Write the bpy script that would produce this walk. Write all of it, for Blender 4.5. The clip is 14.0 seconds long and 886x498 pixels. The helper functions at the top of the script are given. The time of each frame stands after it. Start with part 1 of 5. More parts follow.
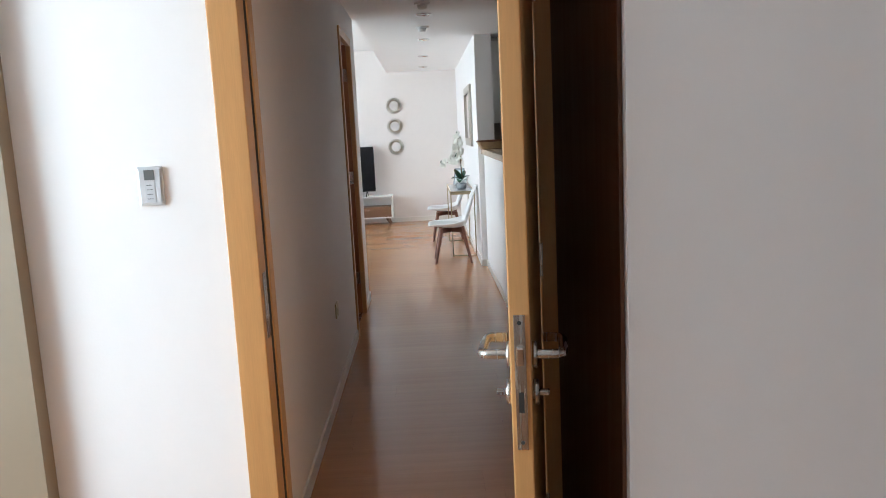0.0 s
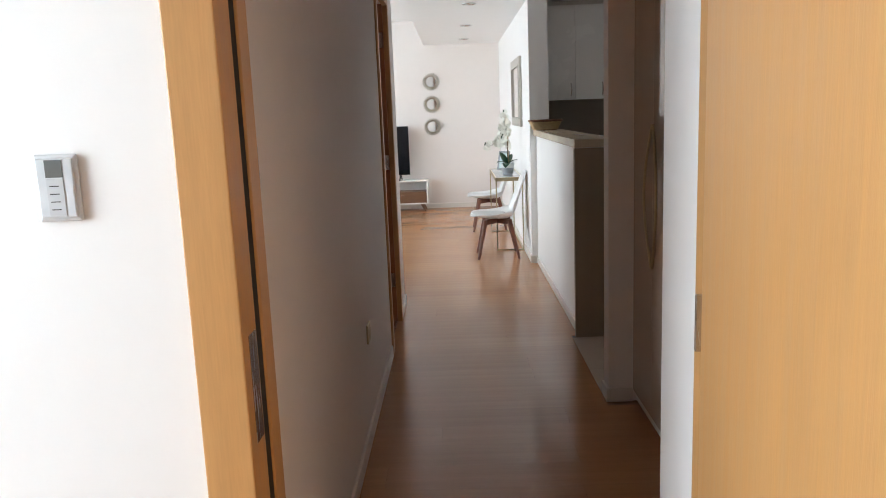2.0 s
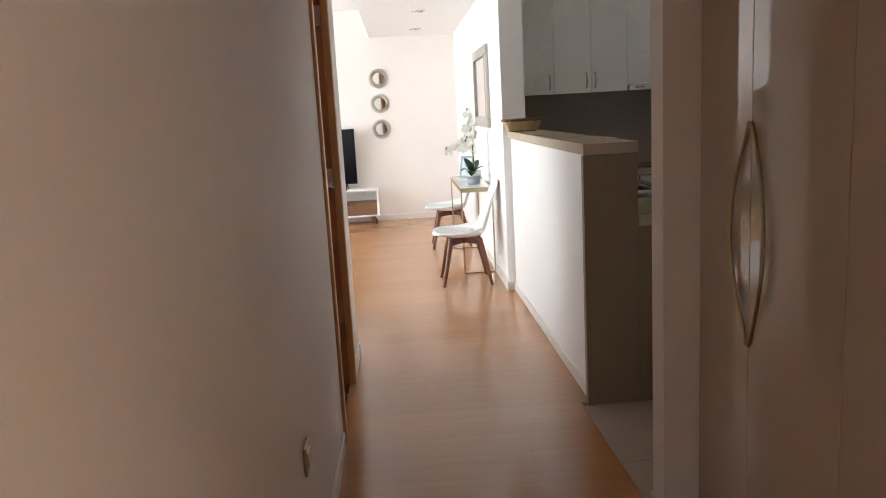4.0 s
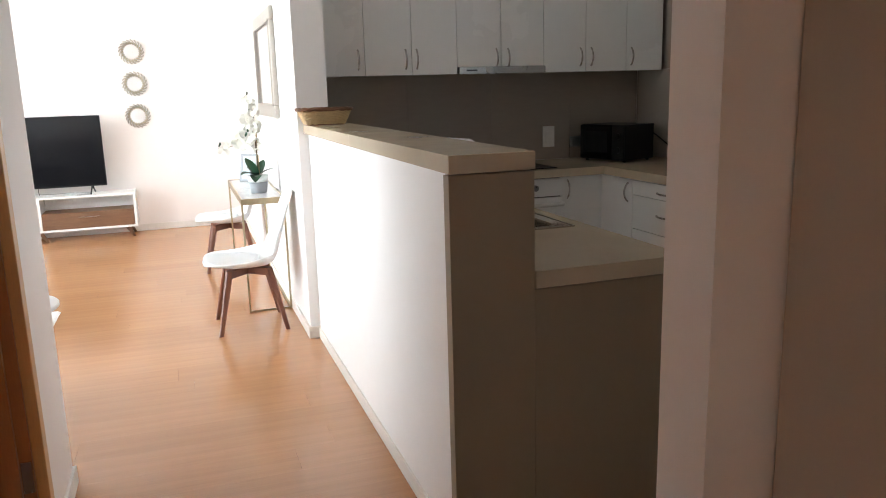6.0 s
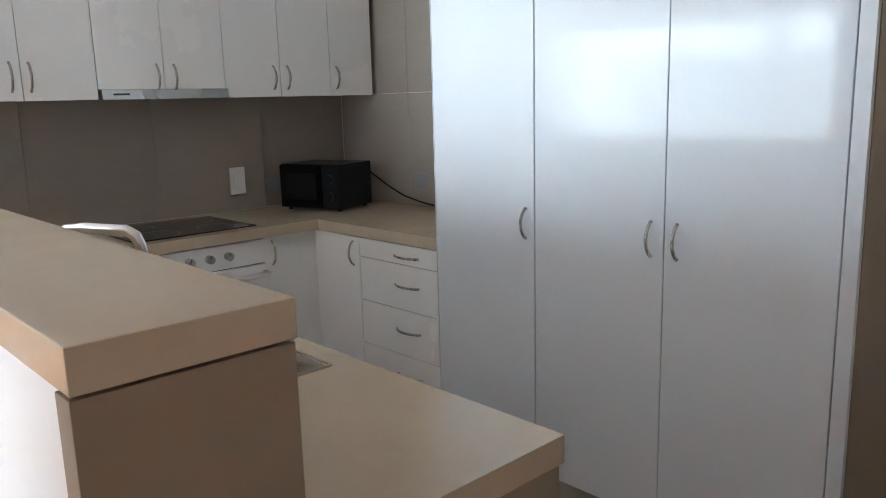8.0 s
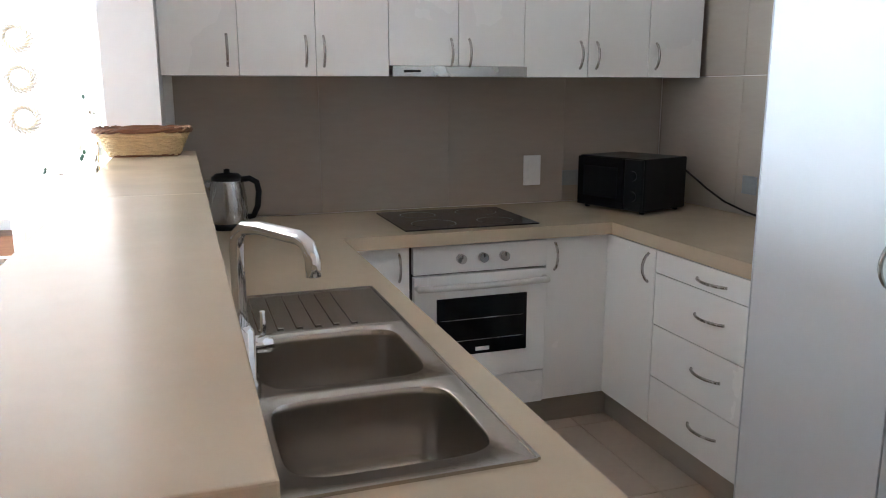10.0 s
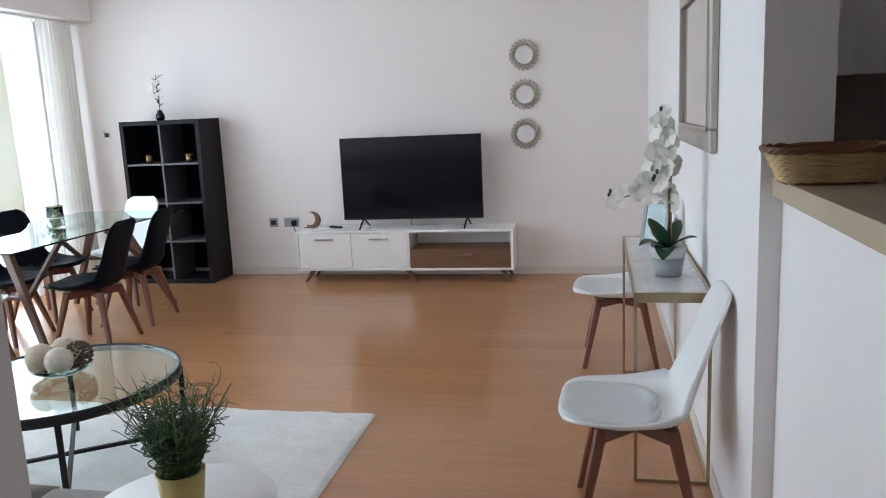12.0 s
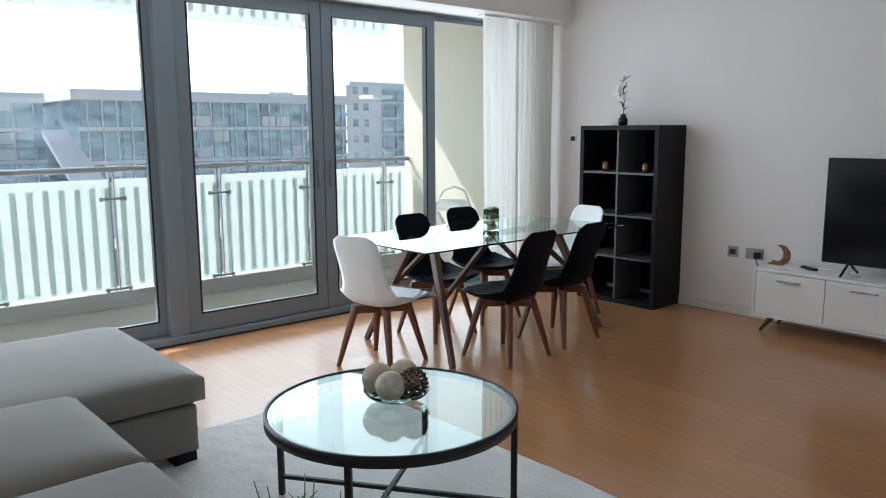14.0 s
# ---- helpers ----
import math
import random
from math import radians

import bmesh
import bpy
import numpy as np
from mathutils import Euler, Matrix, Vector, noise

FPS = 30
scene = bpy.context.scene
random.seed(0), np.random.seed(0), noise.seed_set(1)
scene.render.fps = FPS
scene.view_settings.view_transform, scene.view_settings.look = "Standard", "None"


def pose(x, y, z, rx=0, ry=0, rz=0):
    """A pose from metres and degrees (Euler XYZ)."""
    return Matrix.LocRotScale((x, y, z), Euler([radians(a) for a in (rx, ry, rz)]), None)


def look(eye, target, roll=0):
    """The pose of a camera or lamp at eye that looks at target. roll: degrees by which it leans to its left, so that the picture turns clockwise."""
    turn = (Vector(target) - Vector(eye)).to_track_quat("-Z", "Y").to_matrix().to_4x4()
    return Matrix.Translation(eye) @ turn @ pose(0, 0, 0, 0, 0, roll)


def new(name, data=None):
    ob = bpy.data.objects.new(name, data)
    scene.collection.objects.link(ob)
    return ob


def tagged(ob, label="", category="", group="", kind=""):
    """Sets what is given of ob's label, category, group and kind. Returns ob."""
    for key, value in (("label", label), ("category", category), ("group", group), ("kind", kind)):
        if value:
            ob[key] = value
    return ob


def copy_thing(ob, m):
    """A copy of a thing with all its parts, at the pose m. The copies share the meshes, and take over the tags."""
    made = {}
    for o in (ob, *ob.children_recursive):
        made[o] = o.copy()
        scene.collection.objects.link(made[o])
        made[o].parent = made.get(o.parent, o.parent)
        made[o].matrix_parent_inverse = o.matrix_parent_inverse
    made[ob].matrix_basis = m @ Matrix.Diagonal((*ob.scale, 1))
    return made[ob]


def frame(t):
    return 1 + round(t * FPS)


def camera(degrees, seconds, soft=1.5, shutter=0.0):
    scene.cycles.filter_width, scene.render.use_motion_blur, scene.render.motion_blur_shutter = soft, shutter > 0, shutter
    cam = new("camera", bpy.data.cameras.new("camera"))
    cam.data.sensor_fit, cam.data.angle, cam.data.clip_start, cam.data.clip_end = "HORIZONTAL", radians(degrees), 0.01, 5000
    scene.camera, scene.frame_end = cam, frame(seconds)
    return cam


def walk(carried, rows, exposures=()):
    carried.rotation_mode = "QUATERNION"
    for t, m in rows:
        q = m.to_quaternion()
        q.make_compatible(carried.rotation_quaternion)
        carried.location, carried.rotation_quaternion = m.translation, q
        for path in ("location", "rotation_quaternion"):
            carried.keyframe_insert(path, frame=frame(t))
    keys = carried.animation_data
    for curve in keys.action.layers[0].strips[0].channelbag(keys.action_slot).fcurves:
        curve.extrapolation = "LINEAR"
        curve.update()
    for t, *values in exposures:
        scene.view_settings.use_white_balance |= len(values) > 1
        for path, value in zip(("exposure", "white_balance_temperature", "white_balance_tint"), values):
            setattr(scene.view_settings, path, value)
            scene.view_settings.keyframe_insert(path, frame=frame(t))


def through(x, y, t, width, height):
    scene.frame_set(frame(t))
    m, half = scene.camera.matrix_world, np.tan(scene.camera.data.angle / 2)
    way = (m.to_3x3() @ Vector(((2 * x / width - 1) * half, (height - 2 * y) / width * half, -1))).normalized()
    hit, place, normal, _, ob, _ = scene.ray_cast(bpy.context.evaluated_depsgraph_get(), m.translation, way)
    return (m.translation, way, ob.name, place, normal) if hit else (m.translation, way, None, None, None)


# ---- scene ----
cam = camera(60.2, 14.0, soft=1.0)
PATH = [
    (0, (-0.022, 0.219, 1.451), (0.016, 2.195, 1.144), -2.8),
    (0.5, (-0.029, 0.358, 1.451), (0.227, 2.317, 1.142), -2.7),
    (1, (-0.144, 0.574, 1.435), (0.063, 2.532, 1.087), -2.6),
    (1.5, (-0.167, 0.831, 1.424), (-0.09, 2.797, 1.064), -2.2),
    (2, (-0.144, 1.17, 1.432), (-0.184, 3.139, 1.079), -2.3),
    (2.5, (-0.21, 1.438, 1.427), (-0.202, 3.409, 1.087), -2.1),
    (3, (-0.253, 1.775, 1.42), (-0.148, 3.742, 1.073), -2.6),
    (3.2, (-0.264, 1.897, 1.422), (-0.175, 3.865, 1.078), -3.2),
    (5.5, (-0.136, 3.546, 1.408), (0.163, 5.481, 1.0), -2.0),
    (6, (-0.084, 3.935, 1.407), (0.545, 5.789, 0.998), -1.6),
    (6.5, (0.011, 4.288, 1.43), (0.99, 5.986, 1.028), -1.3),
    (7, (0.109, 4.603, 1.464), (1.371, 6.105, 1.079), -1.7),
    (7.2, (0.158, 4.722, 1.459), (1.515, 6.141, 1.079), -1.7),
    (9.3, (0.734, 5.394, 1.445), (1.828, 7.024, 1.061), 0.8),
    (9.5, (0.777, 5.421, 1.44), (1.72, 7.143, 1.057), 0.8),
    (10, (0.794, 5.447, 1.437), (1.417, 7.304, 1.033), -0.1),
    (10.5, (0.656, 5.515, 1.443), (0.904, 7.458, 1.037), -1.4),
    (11, (0.397, 5.702, 1.474), (0.412, 7.667, 1.101), -1.0),
    (11.5, (0.209, 5.853, 1.489), (0.022, 7.808, 1.113), -2.2),
    (12, (0.124, 6.108, 1.449), (-0.27, 8.036, 1.092), -2.6),
    (12.5, (0.094, 6.317, 1.461), (-0.419, 8.217, 1.104), -2.7),
    (13, (0.066, 6.608, 1.443), (-0.681, 8.433, 1.114), -2.1),
    (13.5, (0.096, 6.886, 1.458), (-1.039, 8.501, 1.136), -0.9),
    (14, (0.136, 7.107, 1.45), (-1.351, 8.407, 1.14), -0.3),
]
# auto exposure and white balance of the clip: seconds, stops, kelvin, tint
EXPOSURES = [(0, 1.55, 5950, 6), (1.5, 1.5, 6100, 7), (3.2, 1.85, 6550, 9), (5.5, 2.25, 6600, 10), (7, 2.85, 5950, 7), (9.5, 3.55, 5900, 9), (10, 3.55, 5900, 9), (10.5, 3.0, 5150, 4), (11, 1.6, 5650, 5), (12.5, 0.8, 5950, 10), (13.2, 0.5, 5750, 10), (14, 0.15, 6000, 8)]
walk(cam, [(t, look(eye, target, roll)) for t, eye, target, roll in PATH], EXPOSURES)


# ---- world, sun, window light ----
scene.cycles.max_bounces, scene.cycles.diffuse_bounces = 16, 10
scene.cycles.transmission_bounces, scene.cycles.transparent_max_bounces = 12, 16
world = bpy.data.worlds.new("sky")
scene.world = world
world.use_nodes = True
wn = world.node_tree
sky = wn.nodes.new("ShaderNodeTexSky")
sky.sky_type = "NISHITA"
sky.sun_disc = False
sky.sun_elevation, sky.sun_rotation = radians(46.1), radians(244.5)
sky.dust_density, sky.air_density = 3.0, 1.2
wn.nodes["Background"].inputs[1].default_value = 0.15
wn.links.new(sky.outputs[0], wn.nodes["Background"].inputs[0])


def lamp(name, kind, m, energy, color, **more):
    data = bpy.data.lights.new(name, kind)
    data.energy, data.color = energy, color
    for key, value in more.items():
        if key == "size":
            data.size = value
        if key == "size_y":
            data.size_y = value
        if key == "angle":
            data.angle = value
    if kind == "AREA":
        data.shape = "RECTANGLE"
    ob = new(name, data)
    ob.matrix_world = m
    return ob


# the sun comes in over the railing from the west-south-west
lamp("sun", "SUN", look((-21, -10, 24.2), (0, 0, 0)), 5.0, (1.0, 0.96, 0.90), angle=radians(0.5))
# sky light through the balcony glazing and the bedroom window
lamp("balcony_skylight", "AREA", look((-4.84, 9.66, 1.25), (0, 9.66, 1.15)), 72, (0.84, 0.93, 1.0), size=5.35, size_y=2.25)
lamp("bedroom_skylight", "AREA", look((-2.82, 1.12, 1.5), (0, 1.12, 1.35)), 29, (0.78, 0.91, 1.0), size=1.6, size_y=1.75)

# ---- materials ----
MATS = {}


def mat(name, color, rough=0.5, metal=0.0, var=0.06, scale=6.0, stretch=(1, 1, 1), bump=0.0, bscale=120.0, rand=0.0, spec=0.5, coat=0.0, trans=0.0, alpha=1.0, sheen=0.0, ior=1.5, rvar=0.06):
    """Principled surface with large and small variation in colour and roughness, and fine relief."""
    m = bpy.data.materials.new(name)
    m.use_nodes = True
    nt = m.node_tree
    n, l = nt.nodes, nt.links
    b = n["Principled BSDF"]
    tc = n.new("ShaderNodeTexCoord")
    mp = n.new("ShaderNodeMapping")
    mp.inputs["Scale"].default_value = stretch
    l.new(tc.outputs["Object"], mp.inputs["Vector"])
    big = n.new("ShaderNodeTexNoise")
    big.inputs["Scale"].default_value, big.inputs["Detail"].default_value = scale, 5
    fine = n.new("ShaderNodeTexNoise")
    fine.inputs["Scale"].default_value, fine.inputs["Detail"].default_value = scale * 9, 4
    for x in (big, fine):
        l.new(mp.outputs[0], x.inputs["Vector"])
    mix = n.new("ShaderNodeMath")
    mix.operation = "MULTIPLY_ADD"
    mix.inputs[1].default_value = 0.45
    l.new(fine.outputs[0], mix.inputs[0])
    half = n.new("ShaderNodeMath")
    half.operation = "MULTIPLY"
    half.inputs[1].default_value = 0.55
    l.new(big.outputs[0], half.inputs[0])
    l.new(half.outputs[0], mix.inputs[2])
    val = n.new("ShaderNodeMapRange")
    val.inputs["From Min"].default_value, val.inputs["From Max"].default_value = 0.3, 0.7
    val.inputs["To Min"].default_value, val.inputs["To Max"].default_value = 1 - var, 1 + var
    l.new(mix.outputs[0], val.inputs["Value"])
    out = val.outputs[0]
    if rand:
        info = n.new("ShaderNodeObjectInfo")
        r = n.new("ShaderNodeMapRange")
        r.inputs["To Min"].default_value, r.inputs["To Max"].default_value = 1 - rand, 1 + rand
        l.new(info.outputs["Random"], r.inputs["Value"])
        mul = n.new("ShaderNodeMath")
        mul.operation = "MULTIPLY"
        l.new(out, mul.inputs[0])
        l.new(r.outputs[0], mul.inputs[1])
        out = mul.outputs[0]
    hsv = n.new("ShaderNodeHueSaturation")
    hsv.inputs["Color"].default_value = (*color, 1)
    l.new(out, hsv.inputs["Value"])
    l.new(hsv.outputs[0], b.inputs["Base Color"])
    rr = n.new("ShaderNodeMapRange")
    rr.inputs["From Min"].default_value, rr.inputs["From Max"].default_value = 0.3, 0.7
    rr.inputs["To Min"].default_value, rr.inputs["To Max"].default_value = max(0.02, rough - rvar * rough * 2), min(1, rough + rvar * rough * 2)
    l.new(big.outputs[0], rr.inputs["Value"])
    l.new(rr.outputs[0], b.inputs["Roughness"])
    b.inputs["Metallic"].default_value = metal
    b.inputs["Specular IOR Level"].default_value = spec
    b.inputs["IOR"].default_value = ior
    b.inputs["Coat Weight"].default_value = coat
    b.inputs["Coat Roughness"].default_value = 0.08
    b.inputs["Transmission Weight"].default_value = trans
    b.inputs["Alpha"].default_value = alpha
    b.inputs["Sheen Weight"].default_value = sheen
    if bump:
        bn = n.new("ShaderNodeTexNoise")
        bn.inputs["Scale"].default_value, bn.inputs["Detail"].default_value = bscale, 3
        l.new(mp.outputs[0], bn.inputs["Vector"])
        bp = n.new("ShaderNodeBump")
        bp.inputs["Strength"].default_value, bp.inputs["Distance"].default_value = bump, 0.004
        l.new(bn.outputs[0], bp.inputs["Height"])
        l.new(bp.outputs[0], b.inputs["Normal"])
    MATS[name] = m
    return m


PAINT = mat("wall_paint", (0.80, 0.755, 0.725), 0.62, var=0.015, scale=1.2, bump=0.06, bscale=160)
PAINT_W = mat("white_wall_paint", (0.84, 0.83, 0.82), 0.6, var=0.015, scale=1.2, bump=0.06, bscale=160)
CEIL = mat("ceiling_paint", (0.86, 0.855, 0.85), 0.8, var=0.012, scale=1.0)
CREAM = mat("cream_render", (0.84, 0.80, 0.69), 0.85, var=0.03, scale=2, bump=0.2, bscale=90)
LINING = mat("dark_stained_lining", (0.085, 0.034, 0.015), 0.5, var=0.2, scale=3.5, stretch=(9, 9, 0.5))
BASEB = mat("baseboard_paint", (0.72, 0.68, 0.63), 0.5, var=0.03)
BEECH = mat("beech_veneer", (0.53, 0.285, 0.105), 0.38, var=0.10, scale=3.5, stretch=(9, 9, 0.5), bump=0.05, bscale=60)
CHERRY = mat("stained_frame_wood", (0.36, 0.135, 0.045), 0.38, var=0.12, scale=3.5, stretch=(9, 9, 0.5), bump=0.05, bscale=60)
SEAL = mat("black_rubber_seal", (0.02, 0.015, 0.012), 0.7)
PLANK = mat("laminate_plank", (0.42, 0.210, 0.096), 0.19, var=0.12, scale=2.6, stretch=(0.22, 8.5, 1), rand=0.055, spec=0.5, rvar=0.12)
JOINT = mat("dark_joint", (0.26, 0.125, 0.055), 0.8)
KTILE = mat("grey_floor_tile", (0.41, 0.335, 0.265), 0.42, var=0.06, scale=3.5, rand=0.03, bump=0.03)
GROUT = mat("grout", (0.17, 0.15, 0.13), 0.9)
SPLASH = mat("taupe_wall_tile", (0.345, 0.295, 0.245), 0.38, var=0.06, scale=2.5, stretch=(0.5, 0.5, 2.5), rand=0.03)
STONE = mat("beige_quartz", (0.52, 0.43, 0.31), 0.2, var=0.03, scale=4, rvar=0.1)
PANEL = mat("taupe_end_panel", (0.27, 0.215, 0.15), 0.5, var=0.03, scale=3)
CAB = mat("white_lacquer", (0.85, 0.845, 0.825), 0.26, var=0.012, scale=1.5)
# larder white, greyed in the base colour to take down the window light on it
CABG = mat("greyed_white_gloss_lacquer", (0.63, 0.65, 0.67), 0.05, spec=0.13, var=0.012, scale=1.5, rvar=0.2)
CABE = mat("cabinet_edge", (0.62, 0.60, 0.57), 0.5)
CREAMGL = mat("cream_gloss_lacquer", (0.50, 0.43, 0.36), 0.035, var=0.012, scale=1.5, ior=1.6)
ALU = mat("grey_powder_coated_aluminium", (0.25, 0.305, 0.35), 0.5, metal=0.0, var=0.03)
RAILST = mat("satin_rail_steel", (0.42, 0.44, 0.46), 0.35, metal=0.7, var=0.02, scale=2)
STEEL = mat("brushed_steel", (0.50, 0.48, 0.455), 0.26, metal=1.0, var=0.06, scale=10, stretch=(1, 12, 1))
SINKST = mat("satin_sink_steel", (0.46, 0.42, 0.375), 0.24, metal=1.0, var=0.02, scale=4, rvar=0.05)
CHROME = mat("chrome", (0.75, 0.75, 0.75), 0.1, metal=1.0, var=0.02)
BRASS = mat("champagne_brass", (0.48, 0.40, 0.26), 0.34, metal=1.0, var=0.08)
BLACK = mat("black_plastic", (0.006, 0.006, 0.007), 0.42, spec=0.25)
GLOSSB = mat("black_glass", (0.005, 0.005, 0.007), 0.10, var=0.02, spec=0.3)
BLKMET = mat("black_iron", (0.018, 0.017, 0.017), 0.45, metal=0.4, var=0.1)
WALNUT = mat("walnut_veneer", (0.17, 0.085, 0.045), 0.45, var=0.25, scale=3, stretch=(1.2, 6, 12), bump=0.04)
LEGWOOD = mat("red_brown_beech", (0.17, 0.058, 0.030), 0.4, var=0.16, scale=5, stretch=(6, 6, 0.8))
SHELLW = mat("white_moulded_plastic", (0.80, 0.81, 0.81), 0.32, var=0.012)
# pad greyer than the white shell, its shading put into the colour
PADW = mat("shaded_white_leatherette", (0.62, 0.64, 0.65), 0.5, var=0.02, bump=0.1, bscale=200)
SHELLB = mat("black_moulded_plastic", (0.005, 0.007, 0.012), 0.45, var=0.05, spec=0.06)
PADB = mat("black_leatherette", (0.005, 0.007, 0.011), 0.5, var=0.05, spec=0.07, bump=0.1, bscale=200)
BLKWOOD = mat("black_brown_laminate", (0.010, 0.010, 0.012), 0.5, spec=0.16, var=0.15, stretch=(8, 8, 0.6))
SOFA = mat("grey_beige_upholstery", (0.22, 0.206, 0.186), 0.9, var=0.06, scale=8, bump=0.35, bscale=420, sheen=0.3)
RUG = mat("white_pile", (0.68, 0.675, 0.655), 0.95, var=0.14, scale=5.5, stretch=(0.8, 1.3, 1), bump=1.0, bscale=34, sheen=0.2)
MARBLE = mat("grey_white_marble", (0.62, 0.62, 0.62), 0.2, var=0.22, scale=3.2, stretch=(2, 1, 1))
WICKER = mat("natural_wicker", (0.50, 0.36, 0.19), 0.7, var=0.2, scale=25)
WICKERB = mat("brown_wicker", (0.17, 0.07, 0.03), 0.6, var=0.25, scale=25)
LEAF = mat("dark_orchid_leaf", (0.018, 0.055, 0.028), 0.35, var=0.2, scale=12)
GRASS = mat("green_grass_blades", (0.095, 0.17, 0.03), 0.5, var=0.35, scale=20)
STALK = mat("brown_green_stem", (0.12, 0.085, 0.04), 0.6, var=0.2, scale=20)
PETAL = mat("white_petal", (0.80, 0.80, 0.74), 0.55, var=0.04, scale=20)
POTG = mat("grey_ceramic", (0.30, 0.32, 0.34), 0.4, var=0.03)
POTY = mat("ochre_ceramic", (0.46, 0.37, 0.12), 0.45, var=0.04)
PLUGW = mat("white_plastic", (0.78, 0.78, 0.76), 0.35)
RATTAN = mat("cream_ball", (0.52, 0.44, 0.34), 0.8, var=0.22, scale=14, bump=0.5, bscale=70)
CONE = mat("pine_cone_brown", (0.12, 0.065, 0.035), 0.75, var=0.3, scale=25, bump=0.6, bscale=60)
DARKIN = mat("dark_recess", (0.03, 0.028, 0.025), 0.8)


def clear_glass(name, tint=(1, 1, 1)):
    """Solid clear glass for panes with two faces."""
    m = bpy.data.materials.new(name)
    m.use_nodes = True
    n, l = m.node_tree.nodes, m.node_tree.links
    n.remove(n["Principled BSDF"])
    gl = n.new("ShaderNodeBsdfGlass")
    gl.inputs["Color"].default_value = (*tint, 1)
    gl.inputs["Roughness"].default_value = 0.0
    gl.inputs["IOR"].default_value = 1.48
    l.new(gl.outputs[0], n["Material Output"].inputs[0])
    return m


PANE = clear_glass("window_glass", (0.975, 0.99, 0.99))
TABLEGL = clear_glass("table_glass", (0.90, 0.965, 0.95))


def thin_cloth(name, color, through):
    m = bpy.data.materials.new(name)
    m.use_nodes = True
    n, l = m.node_tree.nodes, m.node_tree.links
    n.remove(n["Principled BSDF"])
    di = n.new("ShaderNodeBsdfDiffuse")
    tl = n.new("ShaderNodeBsdfTranslucent")
    tp = n.new("ShaderNodeBsdfTransparent")
    for x in (di, tl):
        x.inputs[0].default_value = (*color, 1)
    a = n.new("ShaderNodeMixShader")
    a.inputs[0].default_value = 0.5
    l.new(di.outputs[0], a.inputs[1])
    l.new(tl.outputs[0], a.inputs[2])
    b = n.new("ShaderNodeMixShader")
    b.inputs[0].default_value = through
    l.new(a.outputs[0], b.inputs[1])
    l.new(tp.outputs[0], b.inputs[2])
    l.new(b.outputs[0], n["Material Output"].inputs[0])
    return m


VOILE = thin_cloth("white_voile_sheer", (0.78, 0.76, 0.72), 0.14)
FROST = thin_cloth("frosted_glass", (0.93, 0.97, 0.96), 0.0)
FROST2 = thin_cloth("frosted_glass_stripe", (0.80, 0.87, 0.86), 0.0)


# ---- building helpers ----
def box(bm, x0, x1, y0, y1, z0, z1, bev=0.0, seg=2):
    """Add an upright box, with rounded edges if bev."""
    t = bmesh.new()
    bmesh.ops.create_cube(t, size=1)
    for v in t.verts:
        v.co = ((x0 + x1) / 2 + v.co.x * (x1 - x0), (y0 + y1) / 2 + v.co.y * (y1 - y0), (z0 + z1) / 2 + v.co.z * (z1 - z0))
    if bev:
        bev = min(bev, 0.45 * min(abs(x1 - x0), abs(y1 - y0), abs(z1 - z0)))
        bmesh.ops.bevel(t, geom=list(t.edges), offset=bev, segments=seg, profile=0.5, affect="EDGES")
    merge(bm, t)


def merge(bm, t, m=None):
    """Move the faces of t into bm, by the pose m."""
    if m is not None:
        t.transform(m)
    me = bpy.data.meshes.new("tmp")
    t.to_mesh(me)
    t.free()
    bm.from_mesh(me)
    bpy.data.meshes.remove(me)


def bx(*a, **k):
    bm = bmesh.new()
    box(bm, *a, **k)
    return bm


def bxs(boxes, bev=0.0):
    bm = bmesh.new()
    for b in boxes:
        box(bm, *b, bev=bev)
    return bm


def tube(bm, pts, r, sides=10, closed=False, r_end=None):
    """Sweep a round section along points."""
    pts = [Vector(p) for p in pts]
    n = len(pts)
    rings = []
    up = None
    for i, p in enumerate(pts):
        a = pts[(i - 1) % n] if (closed or i > 0) else p
        c = pts[(i + 1) % n] if (closed or i < n - 1) else p
        d = (c - a).normalized()
        if up is None:
            up = d.orthogonal().normalized()
        up = (up - d * up.dot(d)).normalized()
        side = d.cross(up)
        k = i / max(1, n - 1)
        rr = r if r_end is None else r + (r_end - r) * k
        rings.append([bm.verts.new(p + rr * (math.cos(q) * up + math.sin(q) * side)) for q in (2 * math.pi * j / sides for j in range(sides))])
    for i in range(n if closed else n - 1):
        A, B = rings[i], rings[(i + 1) % n]
        for j in range(sides):
            f = bm.faces.new((A[j], A[(j + 1) % sides], B[(j + 1) % sides], B[j]))
            f.smooth = True
    if not closed:
        bm.faces.new(rings[0][::-1])
        bm.faces.new(rings[-1])
    return bm


def tb(pts, r, **k):
    return tube(bmesh.new(), pts, r, **k)


def lathe(bm, prof, sides=28, at=(0, 0, 0), cap=True):
    """Turn a profile of (radius, height) about z."""
    rings = []
    for r, z in prof:
        rings.append([bm.verts.new((at[0] + r * math.cos(2 * math.pi * j / sides), at[1] + r * math.sin(2 * math.pi * j / sides), at[2] + z)) for j in range(sides)])
    for A, B in zip(rings, rings[1:]):
        for j in range(sides):
            f = bm.faces.new((A[j], A[(j + 1) % sides], B[(j + 1) % sides], B[j]))
            f.smooth = True
    if cap:
        bm.faces.new(rings[0][::-1])
        bm.faces.new(rings[-1])
    return bm


def lt(prof, **k):
    return lathe(bmesh.new(), prof, **k)


